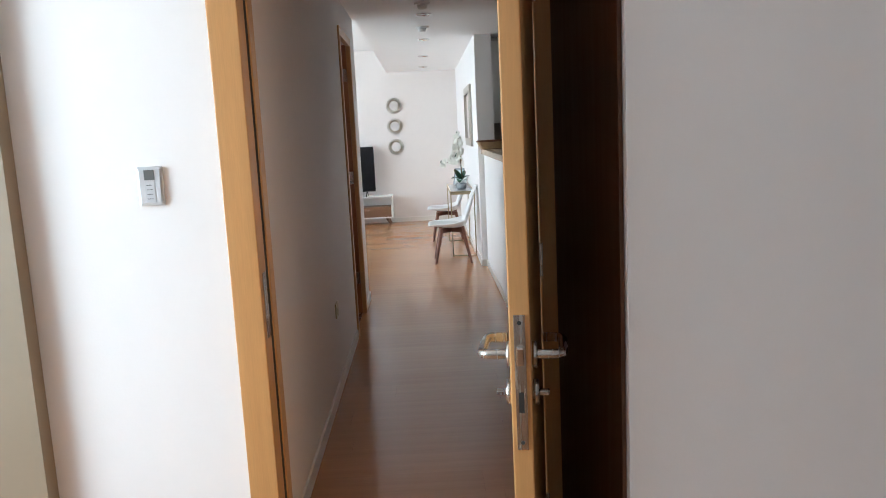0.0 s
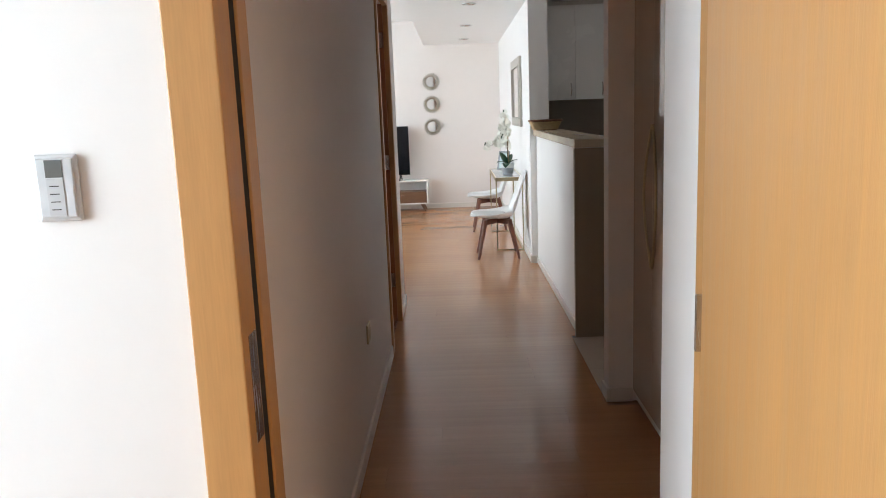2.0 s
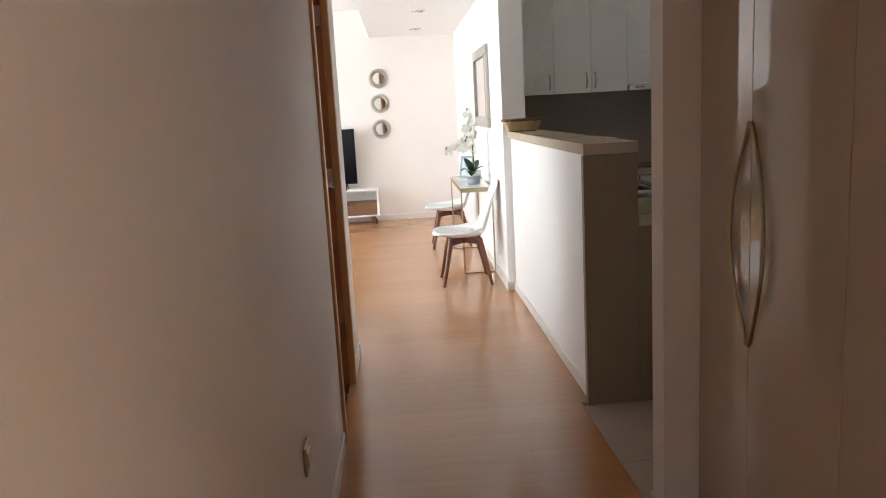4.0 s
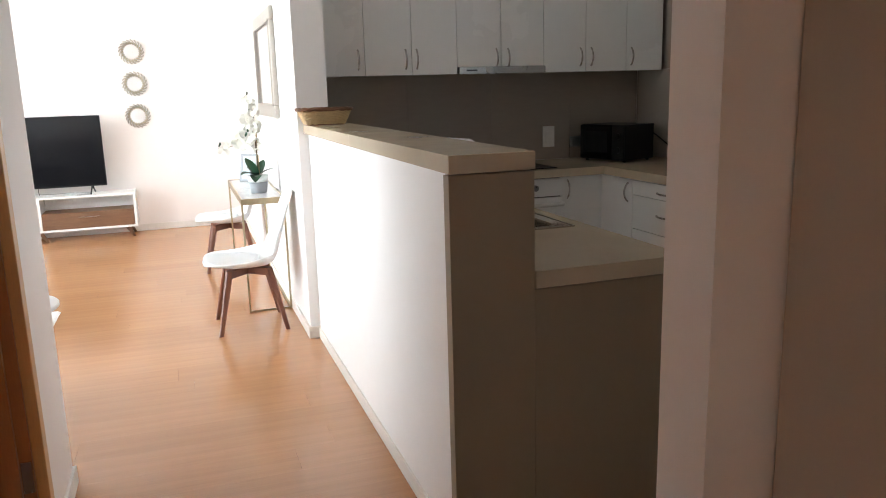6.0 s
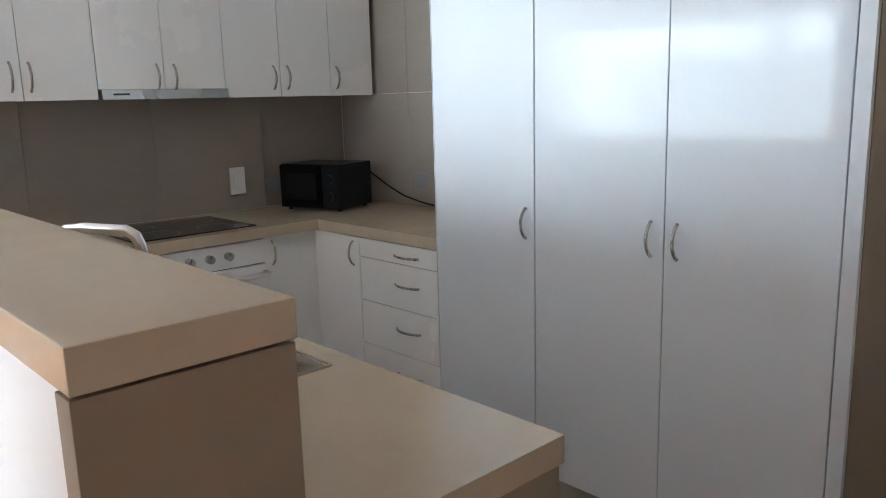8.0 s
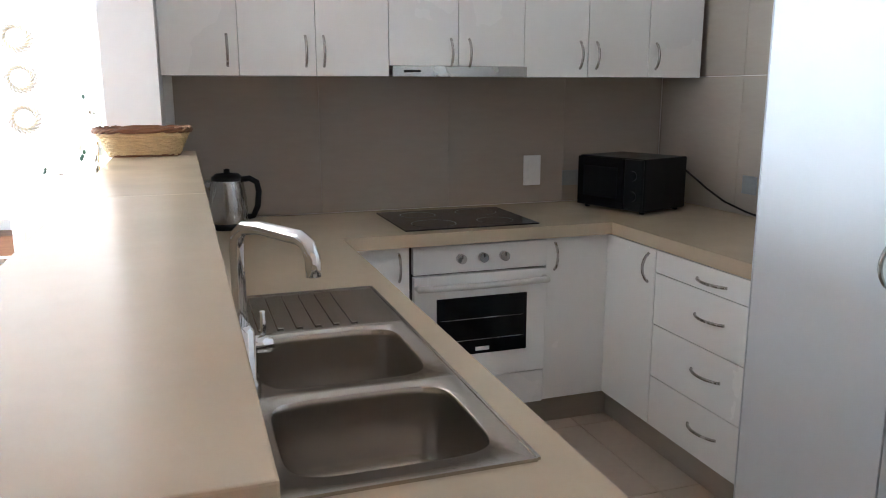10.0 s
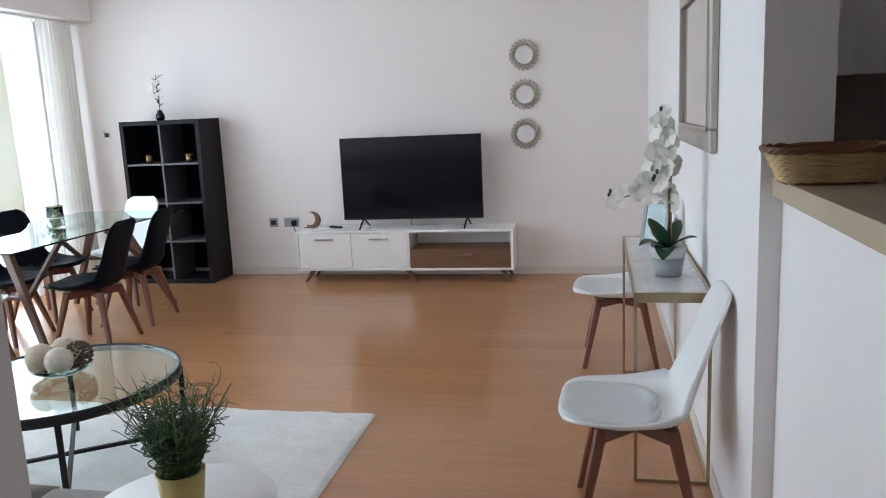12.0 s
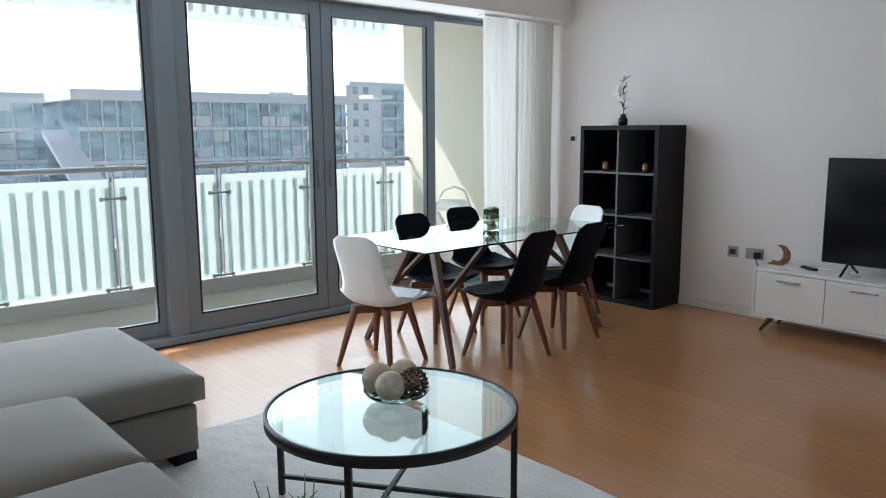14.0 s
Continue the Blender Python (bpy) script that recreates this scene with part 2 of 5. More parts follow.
def arc_pts(cx, cy, r, a0, a1, n, z=0.0):
    return [(cx + r * math.cos(a0 + (a1 - a0) * i / n), cy + r * math.sin(a0 + (a1 - a0) * i / n), z) for i in range(n + 1)]


def part(name, bm, material, parent=None, label="", smooth=False):
    """Link a bmesh as one mesh object, under a thing or a part if given."""
    me = bpy.data.meshes.new(name)
    bmesh.ops.recalc_face_normals(bm, faces=bm.faces)
    bm.to_mesh(me)
    bm.free()
    me.materials.append(material)
    if smooth:
        for p in me.polygons:
            p.use_smooth = True
    ob = new(name, me)
    if parent is not None:
        ob.parent = parent
    if label:
        ob["label"] = label
    return ob


def thing(name, label, category, m=None, group=""):
    ob = new(name)
    ob.empty_display_size = 0.1
    if m is not None:
        ob.matrix_basis = m
    return tagged(ob, label, category, group)


def setting(name, bm, material, label, category):
    return tagged(part(name, bm, material), label, category, kind="structure")


def share(name, ob, parent, loc, rot=None):
    """Another object on the mesh of ob, a repeat of the same part."""
    o = new(name, ob.data)
    o.parent = parent
    o.location = loc
    if rot is not None:
        o.rotation_euler = rot
    return o


# ---- the plan ----
XL, XR = -0.566, 0.545      # corridor walls
YB = 2.44                   # bedroom side of the bedroom wall
YT = 12.708                 # television wall
XW = -4.93                  # balcony glazing
YE = 6.868                  # end of the corridor wall
ZC, ZL = 2.40, 2.75         # corridor and kitchen soffit, living room ceiling
YK = 8.86                   # kitchen back wall
XK = 3.12                   # kitchen side wall

# ---- structure ----
setting("floor_slab", bxs([(-5.0, 3.2, 2.3, 12.9, -0.2, -0.014), (-3.05, 6.2, -3.2, 2.3, -0.2, -0.014)]), JOINT, "dark underlay below the wooden floor", "floor")
# bedroom: wall with the door opening, recess for the open door, closed round behind
setting("wall_bedroom", bxs([(-3.05, -0.600, YB, 2.60, 0, ZL), (-0.600, 0.36, YB, 2.60, 2.12, ZL), (0.36, 0.52, 1.68, 2.60, 0, ZL), (0.52, 6.2, 1.66, 1.82, 0, ZL), (0.36, 0.52, 1.66, 1.68, 0, ZL)]), PAINT_W, "smooth off-white painted bedroom wall round the doorway", "wall")
setting("wall_bedroom_rear", bxs([(-3.05, -1.9, -3.1, -2.95, 0, ZL), (0.7, 6.2, -3.1, -2.95, 0, ZL), (-1.9, 0.7, -3.1, -2.95, 0, ZL), (-3.05, -2.9, -3.1, 0.5, 0, ZL), (-3.05, -2.9, 2.2, 2.6, 0, ZL), (-3.05, -2.9, 0.5, 2.2, 0, 0.6), (-3.05, -2.9, 0.5, 2.2, 2.4, ZL), (6.05, 6.2, -2.95, 1.66, 0, ZL)]), PAINT_W, "plain off-white bedroom walls with a window opening", "wall")
setting("bedroom_pier", bx(-1.75, -1.185, 2.375, 2.438, 0, ZL), PANEL, "taupe boxed pier on the bedroom wall", "pier")
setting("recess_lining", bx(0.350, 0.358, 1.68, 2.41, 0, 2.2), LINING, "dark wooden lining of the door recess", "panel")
setting("ceiling_bedroom", bx(-3.05, 6.2, -3.1, 2.44, ZL, ZL + 0.15), CEIL, "plain white ceiling", "ceiling")
# corridor
setting("wall_corridor_west", bxs([(XL - 0.12, XL, 2.60, 5.60, 0, ZC), (XL - 0.12, XL, 5.60, 6.38, 2.14, ZC), (XL - 0.12, XL, 6.38, YE, 0, ZC)]), PAINT, "pinkish-beige painted corridor wall with a doorway", "wall")
setting("wall_corridor_east", bxs([(0.32, 0.9, 2.60, 2.885, 0, ZC), (0.70, 0.90, 2.885, 4.748, 2.30, ZC)]), PAINT_W, "off-white painted wall beside the tall cupboard", "wall")
setting("wall_stub", bx(0.568, 1.4, 4.748, 4.858, 0, ZC), PAINT, "short beige wall between cupboard and kitchen", "wall")
setting("wall_kitchen_east", bxs([(XK, XK + 0.15, 4.858, 9.0, 0, ZC), (1.4, XK + 0.15, 4.748, 4.858, 0, ZC)]), PAINT, "beige painted kitchen wall behind the cupboards", "wall")
setting("wall_kitchen_north", bx(0.76, XK + 0.15, YK, 9.0, 0, ZC), PAINT, "kitchen rear wall", "wall")
setting("wall_dining", bxs([(XR + 0.005, 0.725, 8.25, YT, 0, ZC), (0.725, 0.76, 8.862, YT, 0, ZC)]), PAINT_W, "white painted wall with a square column end", "wall")
setting("wall_television", bx(-5.1, 0.76, YT, YT + 0.15, 0, ZL), PAINT, "pale pinkish-grey painted wall behind the television", "wall")
setting("wall_living_south", bxs([(-5.1, XL - 0.12, YE - 0.15, YE, 0, ZL), (XL - 0.12, XL + 0.02, YE - 0.15, YE, ZC + 0.121, ZL)]), PAINT, "pale painted living room wall", "wall")
setting("room_behind_door", bxs([(-2.6, -0.70, 4.4, 4.5, 0, ZC), (-2.7, -2.6, 4.4, 6.6, 0, ZC)]), PAINT, "plain walls of the small room behind the corridor door", "wall")
setting("ceiling_corridor", bxs([(XL - 0.12, 3.13, 2.60, YE, ZC, ZC + 0.12), (XL + 0.02, 3.13, YE, YT, ZC, ZC + 0.12), (XL + 0.02, XL + 0.14, YE, YT, ZC + 0.12, ZL), (-2.7, XL - 0.12, 4.4, 6.61, ZC, ZC + 0.12)]), CEIL, "flat white dropped ceiling over corridor and kitchen", "ceiling")
setting("ceiling_living", bx(-5.1, XL + 0.02, YE - 0.15, YT, ZL, ZL + 0.15), CEIL, "plain white living room ceiling", "ceiling")
setting("window_bulkhead", bx(-4.88, -4.46, YE, YT, ZC, ZL), PAINT, "pale dropped bulkhead over the balcony window", "bulkhead")
setting("wall_window_piers", bxs([(-5.1, -4.86, YE, 7.0, 0, ZL), (-5.1, -4.86, 12.30, YT, 0, ZL), (-5.1, -4.86, 7.0, 12.30, 2.41, ZL)]), PAINT, "pale piers and lintel round the balcony window", "wall")
for nm, b in (("baseboard_corridor", [(XL, XL + 0.012, 2.60, 5.56, 0, 0.07), (XL, XL + 0.012, 6.411, YE, 0, 0.07), (XL - 0.12, XL + 0.012, YE, YE + 0.012, 0, 0.07)]),
              ("baseboard_peninsula", [(0.596, 0.6065, 5.872, 8.236, 0, 0.06), (XR - 0.007, XR + 0.005, 8.238, YT - 0.012, 0, 0.07), (XR + 0.005, 0.607, 8.238, 8.25, 0, 0.07)]),
              ("baseboard_stub", [(0.556, 0.568, 4.736, 4.858, 0, 0.07), (0.568, 0.684, 4.736, 4.748, 0, 0.07)]),
              ("baseboard_living", [(-4.8, 0.55, YT - 0.012, YT, 0, 0.07)])):
    setting(nm, bxs(b, bev=0.002), BASEB, "low pale painted skirting board", "baseboard")

# ---- doors ----
def lever_handle(parent, name, side, mtl):
    """Return-to-door lever on a round rose; side is the way it stands off the leaf."""
    h = part(name, tube(bmesh.new(), [(0, 0, 0), (0, side * 0.012, 0), (0, side * 0.045, 0), (0.006, side * 0.056, 0), (0.02, side * 0.06, 0), (0.10, side * 0.06, 0), (0.118, side * 0.056, 0), (0.124, side * 0.045, 0), (0.124, side * 0.018, 0)], 0.0095, sides=12), mtl, parent)
    part("rose", tube(bmesh.new(), [(0, 0, 0), (0, side * 0.009, 0)], 0.026, sides=20), mtl, h)
    return h


# open bedroom door: origin at the hinge, leaf along +x, faces at +-y
ang = math.degrees(math.atan2(1.592 - 2.424, 0.138 - 0.282))
door = thing("door_1", "beech-veneered bedroom door standing open, steel lever handles", "door", pose(0.282, 2.424, 0.013, 0, 0, ang))
leaf = part("leaf", bx(0, 0.8345, -0.020, 0.020, 0, 2.06, bev=0.003), BEECH, door)
for i in range(3):
    part("hinge", bx(-0.006, 0.004, -0.03, 0.03, 0.22 + i * 0.78, 0.32 + i * 0.78, bev=0.002), STEEL, door)
lock = part("lock_plate", bx(0.8345, 0.8375, -0.011, 0.011, 0.827, 1.092, bev=0.001), STEEL, door, "steel mortice lock plate")
part("latch", bx(0.8375, 0.849, -0.007, 0.007, 0.997, 1.032, bev=0.003), CHROME, lock)
part("deadbolt_slot", bx(0.8376, 0.8383, -0.005, 0.005, 0.902, 0.942), DARKIN, lock)
for z in (0.842, 1.077):
    part("screw", tb([(0.837, 0, z), (0.8388, 0, z)], 0.004), DARKIN, lock)
for s in (1, -1):
    h = lever_handle(door, "handle", s, STEEL)
    h.location = (0.775, s * 0.020, 0.998)
    h.rotation_euler = (0, 0, 0)
    h.scale = (-1, 1, 1)
    k = part("thumb_turn", tb([(0.775, s * 0.020, 0.922), (0.775, s * 0.031, 0.922)], 0.025, sides=20), STEEL, door)
    part("turn_grip", bx(0.766, 0.784, s * 0.031 if s > 0 else -0.052, 0.052 if s > 0 else -0.031, 0.917, 0.927, bev=0.003), STEEL, k)

fr = thing("door_frame", "beech door frame with dark rubber seal around bedroom doorway", "door frame", pose(0, 0, 0))
fr["kind"] = "structure"
part("casing", bx(-0.600, -0.514, 2.410, 2.439, 0, 2.19, bev=0.003), BEECH, fr)
part("casing", bx(0.305, 0.36, 2.42, 2.60, 0, 2.19, bev=0.003), BEECH, fr)
part("casing", bx(-0.514, 0.305, 2.410, 2.44, 2.10, 2.19, bev=0.003), BEECH, fr)
part("jamb", bx(-0.586, -0.5165, 2.44, 2.508, 0, 2.10, bev=0.002), BEECH, fr)
part("jamb_stop", bx(-0.586, -0.512, 2.539, 2.605, 0, 2.10, bev=0.003), BEECH, fr)
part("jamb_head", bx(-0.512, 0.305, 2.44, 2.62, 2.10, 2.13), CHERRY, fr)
part("seal", bx(-0.586, -0.517, 2.5085, 2.5385, 0, 2.10), SEAL, fr)
part("strike_plate", bx(-0.5165, -0.515, 2.452, 2.498, 0.86, 1.06, bev=0.0005), STEEL, fr)

# corridor doorway on the west side, its leaf folded back into the room
f2 = thing("door_frame_corridor", "reddish-brown wooden door frame on the corridor wall", "door frame", pose(0, 0, 0))
f2["kind"] = "structure"
part("casing", bx(XL - 0.02, XL + 0.014, 5.60, 5.655, 0, 2.19, bev=0.003), BEECH, f2)
part("casing", bx(XL - 0.02, XL + 0.014, 6.355, 6.41, 0, 2.19, bev=0.003), BEECH, f2)
part("casing", bx(XL - 0.02, XL + 0.014, 5.655, 6.355, 2.13, 2.19, bev=0.003), BEECH, f2)
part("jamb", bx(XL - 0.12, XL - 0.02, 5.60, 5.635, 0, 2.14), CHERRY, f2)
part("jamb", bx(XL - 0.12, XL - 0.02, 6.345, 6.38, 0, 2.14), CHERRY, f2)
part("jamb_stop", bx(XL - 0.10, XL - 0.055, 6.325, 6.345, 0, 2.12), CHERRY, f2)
part("threshold", bx(XL - 0.12, XL - 0.02, 5.64, 6.34, 0.0, 0.008), STEEL, f2)
for z in (0.25, 1.06, 1.86):
    part("hinge", bx(XL - 0.052, XL - 0.022, 6.338, 6.3455, z, z + 0.1, bev=0.001), STEEL, f2)
d2 = thing("door_2", "reddish-brown wooden door folded open into the side room", "door", pose(XL - 0.125, 6.32, 0.008, 0, 0, 172))
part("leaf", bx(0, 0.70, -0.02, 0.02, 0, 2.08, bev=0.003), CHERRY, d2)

# ---- corridor cupboard ----
cup = thing("corridor_cupboard", "tall cream gloss lacquered cupboard with long bow handles", "cupboard")
part("carcass", bx(0.706, 1.38, 2.89, 4.743, 0.0, 2.30), CABE, cup)
for y0, y1 in ((2.887, 3.42), (3.42, 3.95), (3.95, 4.40), (4.40, 4.745)):
    d = part("door", bx(0.685, 0.705, y0 + 0.0015, y1 - 0.0015, 0.06, 2.295, bev=0.0015), CREAMGL, cup)
    if y0 > 3.9:
        s = -1 if y1 < 4.41 else 1
        pts = [(0.682 - 0.010 * math.sin(math.pi * i / 20), 4.40 + s * (0.006 + 0.095 * math.sin(math.pi * i / 20)), 0.735 + 0.61 * i / 20) for i in range(21)]
        part("handle", tb(pts, 0.006, sides=8), BRASS, d, "long bowed metal handle")

# ---- balcony glazing ----
win = thing("window_1", "grey aluminium sliding balcony doors with large clear panes", "window")
win["kind"] = "structure"


def sash(y0, y1, x, z0=0.06, z1=2.39, st=0.095, bot=0.13, top=0.10, handle=None):
    f = part("sash_frame", bxs([(x - 0.03, x + 0.03, y0, y0 + st, z0, z1), (x - 0.03, x + 0.03, y1 - st, y1, z0, z1), (x - 0.03, x + 0.03, y0 + st, y1 - st, z0, z0 + bot), (x - 0.03, x + 0.03, y0 + st, y1 - st, z1 - top, z1)], bev=0.004), ALU, win)
    p = part("pane", bx(x - 0.004, x + 0.004, y0 + st - 0.01, y1 - st + 0.01, z0 + bot - 0.01, z1 - top + 0.01), PANE, f)
    p.visible_shadow = False
    part("gasket", bxs([(x + 0.03, x + 0.033, y0 + st - 0.006, y0 + st + 0.006, z0 + bot, z1 - top), (x + 0.03, x + 0.033, y1 - st - 0.006, y1 - st + 0.006, z0 + bot, z1 - top), (x + 0.03, x + 0.033, y0 + st, y1 - st, z0 + bot - 0.006, z0 + bot + 0.006)]), SEAL, f)
    if handle:
        part("handle", bx(x + 0.03, x + 0.055, handle - 0.012, handle + 0.012, 1.02, 1.22, bev=0.006), ALU, f)
    return f


sash(9.171, 10.297, XW + 0.01, handle=10.25)
sash(10.303, 11.42, XW + 0.01, handle=10.35)
sash(7.02, 9.045, XW - 0.05, st=0.06, bot=0.10)
sash(11.425, 12.30, XW - 0.03, st=0.012, bot=0.07, top=0.03)
part("post", bxs([(-5.02, -4.87, 9.04, 9.166, 0.05, 2.41)], bev=0.004), ALU, win)
part("head_track", bx(-5.03, -4.865, 7.0, 12.30, 2.39, 2.412), ALU, win)
part("sill_track", bx(-5.05, -4.855, 7.0, 12.30, 0.0, 0.055, bev=0.004), ALU, win)
part("sill_seal", bx(-4.855, -4.848, 7.0, 12.30, 0.0, 0.012), SEAL, win)

# curtain of voile in folds, in two gathered widths
cur = thing("curtain", "sheer white voile curtain gathered beside the television wall", "curtain", pose(0, 0, 0))


def folds(y0, y1, x, n, amp, seed):
    bm = bmesh.new()
    rnd = random.Random(seed)
    cols, rows = n * 8, 14
    ph = [rnd.uniform(-0.6, 0.6) for _ in range(n + 2)]
    grid = []
    for j in range(rows + 1):
        z = 0.015 + (2.395 - 0.015) * j / rows
        row = []
        for i in range(cols + 1):
            u = i / cols
            k = u * n
            a = ph[int(k)] * (1 - k % 1) + ph[int(k) + 1] * (k % 1)
            w = amp * (0.55 + 0.45 * (1 - j / rows)) * math.sin(2 * math.pi * k + a + 0.25 * math.sin(3 * j / rows + seed))
            row.append(bm.verts.new((x + w, y0 + (y1 - y0) * u + 0.006 * math.sin(5 * j / rows + 9 * u), z)))
        grid.append(row)
    for j in range(rows):
        for i in range(cols):
            bm.faces.new((grid[j][i], grid[j][i + 1], grid[j + 1][i + 1], grid[j + 1][i])).smooth = True
    return bm


part("curtain_width", folds(11.76, 12.15, -4.64, 6, 0.035, 1), VOILE, cur)
part("curtain_width", folds(12.16, 12.62, -4.62, 8, 0.035, 2), VOILE, cur)
part("curtain_rail", bx(-4.68, -4.60, 11.72, 12.68, 2.385, 2.40), PLUGW, cur)

# ---- balcony ----
setting("balcony_floor", bx(-6.55, -5.05, 6.2, 12.29, -0.25, 0.0), mat("balcony_tile", (0.42, 0.40, 0.37), 0.7, var=0.06), "grey tiled balcony floor", "balcony")
setting("balcony_kerb", bx(-6.55, -6.30, 6.2, 12.29, 0.0, 0.13), mat("kerb_paint", (0.55, 0.55, 0.53), 0.8), "low grey kerb under the railing", "kerb")
setting("balcony_end_wall", bx(-6.42, -5.1, 12.29, 12.53, -0.25, 3.0), CREAM, "cream rendered wall at the end of the balcony", "wall")
# added slab, out of view, that shades the bedroom window from the sun
setting("bedroom_eaves", bx(-4.85, -3.06, -3.1, 2.6, 2.62, 2.9), CEIL, "unseen white slab added to keep sun out of the bedroom window", "ceiling")
setting("balcony_soffit", bx(-6.83, -5.1, 6.2, 12.29, 2.62, 2.9), CEIL, "white underside of the balcony above", "ceiling")
setting("facade_outer", bxs([(-5.25, -5.1, 6.0, 7.0, 0, 3.0), (-5.25, -5.1, 7.0, 12.30, 2.45, 2.62)]), CREAM, "cream rendered outer wall", "wall")
rail = thing("balcony_railing", "steel balcony railing with striped frosted glass panels", "railing")
tube_top = part("handrail", tb([(-6.35, 6.2, 1.14), (-6.35, 12.28, 1.14)], 0.024, sides=14), RAILST, rail)
PY = [6.405 + 0.925 * i for i in range(7)]
for y in PY:
    p = part("post", bxs([(-6.365, -6.335, y - 0.02, y - 0.012, 0.10, 1.12), (-6.365, -6.335, y + 0.012, y + 0.02, 0.10, 1.12)], bev=0.001), RAILST, rail)
    for z in (0.15, 0.90):
        part("clamp", tb([(-6.33, y - 0.09, z), (-6.33, y + 0.09, z)], 0.010, sides=10), RAILST, p)
        for s in (-1, 1):
            part("clamp_disc", tb([(-6.34, y + s * 0.09, z), (-6.315, y + s * 0.09, z)], 0.018, sides=14), RAILST, p)
for y0, y1 in zip(PY, PY[1:] + [12.28]):
    if y1 - y0 < 0.3:
        continue
    g = part("glass_panel", bx(-6.356, -6.344, y0 + 0.025, y1 - 0.025, 0.15, 1.06), FROST, rail, "frosted glass panel")
    n = int((y1 - y0) / 0.115)
    for i in range(n):
        ys = y0 + 0.06 + i * 0.115
        part("stripe", bx(-6.3435, -6.3425, ys, ys + 0.045, 0.17, 0.99), FROST2, g, "clearer vertical stripe")
# hanging glass screens at the slab edge above
scr = thing("slab_edge_screen", "row of glass edge screens hung from the balcony above", "screen")
for i in range(5):
    g = part("glass_panel", bx(-6.856, -6.844, 6.5 + i * 1.19, 7.66 + i * 1.19, 2.46, 3.35), FROST, scr)
    for k in range(9):
        part("stripe", bx(-6.8435, -6.8425, 6.56 + i * 1.19 + k * 0.125, 6.605 + i * 1.19 + k * 0.125, 2.53, 3.2), FROST2, g)
# folded white garden chair against the end wall
fc = thing("folding_chair", "white tubular folding chair leaning on the balcony wall", "chair", pose(-5.36, 11.98, 0, 0, 0, 15))
part("back_hoop", tb([(-0.22, 0, 0.0), (-0.2, 0.03, 0.5), (-0.2, 0.08, 0.72), (-0.12, 0.1, 0.86), (0, 0.11, 0.90), (0.12, 0.1, 0.86), (0.2, 0.08, 0.72), (0.2, 0.03, 0.5), (0.22, 0, 0)], 0.012), PLUGW, fc)
part("seat_frame", tb([(-0.2, 0.02, 0.46), (-0.2, -0.32, 0.44), (0.2, -0.32, 0.44), (0.2, 0.02, 0.46)], 0.011), PLUGW, fc)
for s in (-1, 1):
    part("leg", tb([(s * 0.21, 0.1, 0.012), (s * 0.2, -0.3, 0.45)], 0.011), PLUGW, fc)
part("seat", bx(-0.19, 0.19, -0.31, 0.0, 0.445, 0.455, bev=0.004), PLUGW, fc)
part("backrest", bx(-0.17, 0.17, 0.075, 0.085, 0.66, 0.78, bev=0.004), PLUGW, fc)

# ---- outside ----
setting("ground", bx(-900, 200, -500, 600, -9.2, -9.0), mat("pale_sand_ground", (0.50, 0.47, 0.42), 0.9, var=0.15, scale=0.05), "pale sandy ground far below the balcony", "ground")
# facade colours lightened: distance haze and brighter light are mixed into them
CURTW = mat("hazed_curtain_glass", (0.50, 0.63, 0.72), 0.22, metal=0.55, var=0.8, scale=0.25, stretch=(1, 1, 3.5), spec=0.6)
CONC = mat("hazed_pale_concrete", (0.88, 0.88, 0.87), 0.8, var=0.05, scale=0.2)
WHITEB = mat("white_render_far", (0.92, 0.92, 0.91), 0.8, var=0.05, scale=0.2)


def glass_block(name, label, x, y0, y1, z1, deep=24, floors=7):
    b = thing(name, label, "building")
    fh = (z1 + 9.0) / floors
    part("wall", bx(x - deep, x - 0.3, y0, y1, -9, z1 - 0.4), CURTW, b)
    part("roof", bx(x - deep - 0.5, x + 0.6, y0 - 1, y1 + 0.6, z1 - 0.4, z1 + 0.9), CONC, b)
    bay = (y1 - y0) / 16
    rnd = random.Random(int(y0))
    for f in range(floors):
        z = -9 + f * fh
        part("spandrel", bx(x - 0.3, x + 0.05, y0, y1, z, z + 0.5), CONC if f % 2 else CURTW, b)
        for k in range(16):
            # random panes in the concrete colour imitate white reflections on the glazing
            w = part("window", bx(x - 0.3, x - 0.12, y0 + k * bay + 0.15, y0 + (k + 1) * bay - 0.15, z + 0.55, z + fh - 0.1), CURTW if rnd.random() < 0.72 else CONC, b)
    for k in range(22):
        yy = y0 + (k + 0.5) * (y1 - y0) / 22
        part("mullion", bx(x - 0.15, x + 0.15, yy - 0.07, yy + 0.07, -9, z1 - 0.4), CONC, b)
    for k in range(3):
        part("roof_plant", bx(x - 8, x - 4, y0 + 9 + k * 19, y0 + 13 + k * 19, z1 + 0.9, z1 + 1.5), CONC, b)
    return b


glass_block("office_building", "long low office block with blue glazing and pale roof", -100, 36, 75, 5.6)
glass_block("office_building", "far blue-glazed office block behind the road", -112, -20, 35, 5.5)
tower = thing("apartment_tower", "white apartment tower with blue glazed balconies", "building")
part("wall", bx(-140, -120, 88.6, 106, -9, 9.6), WHITEB, tower)
part("roof", bx(-139, -121, 90, 105, 9.6, 10.4), WHITEB, tower)
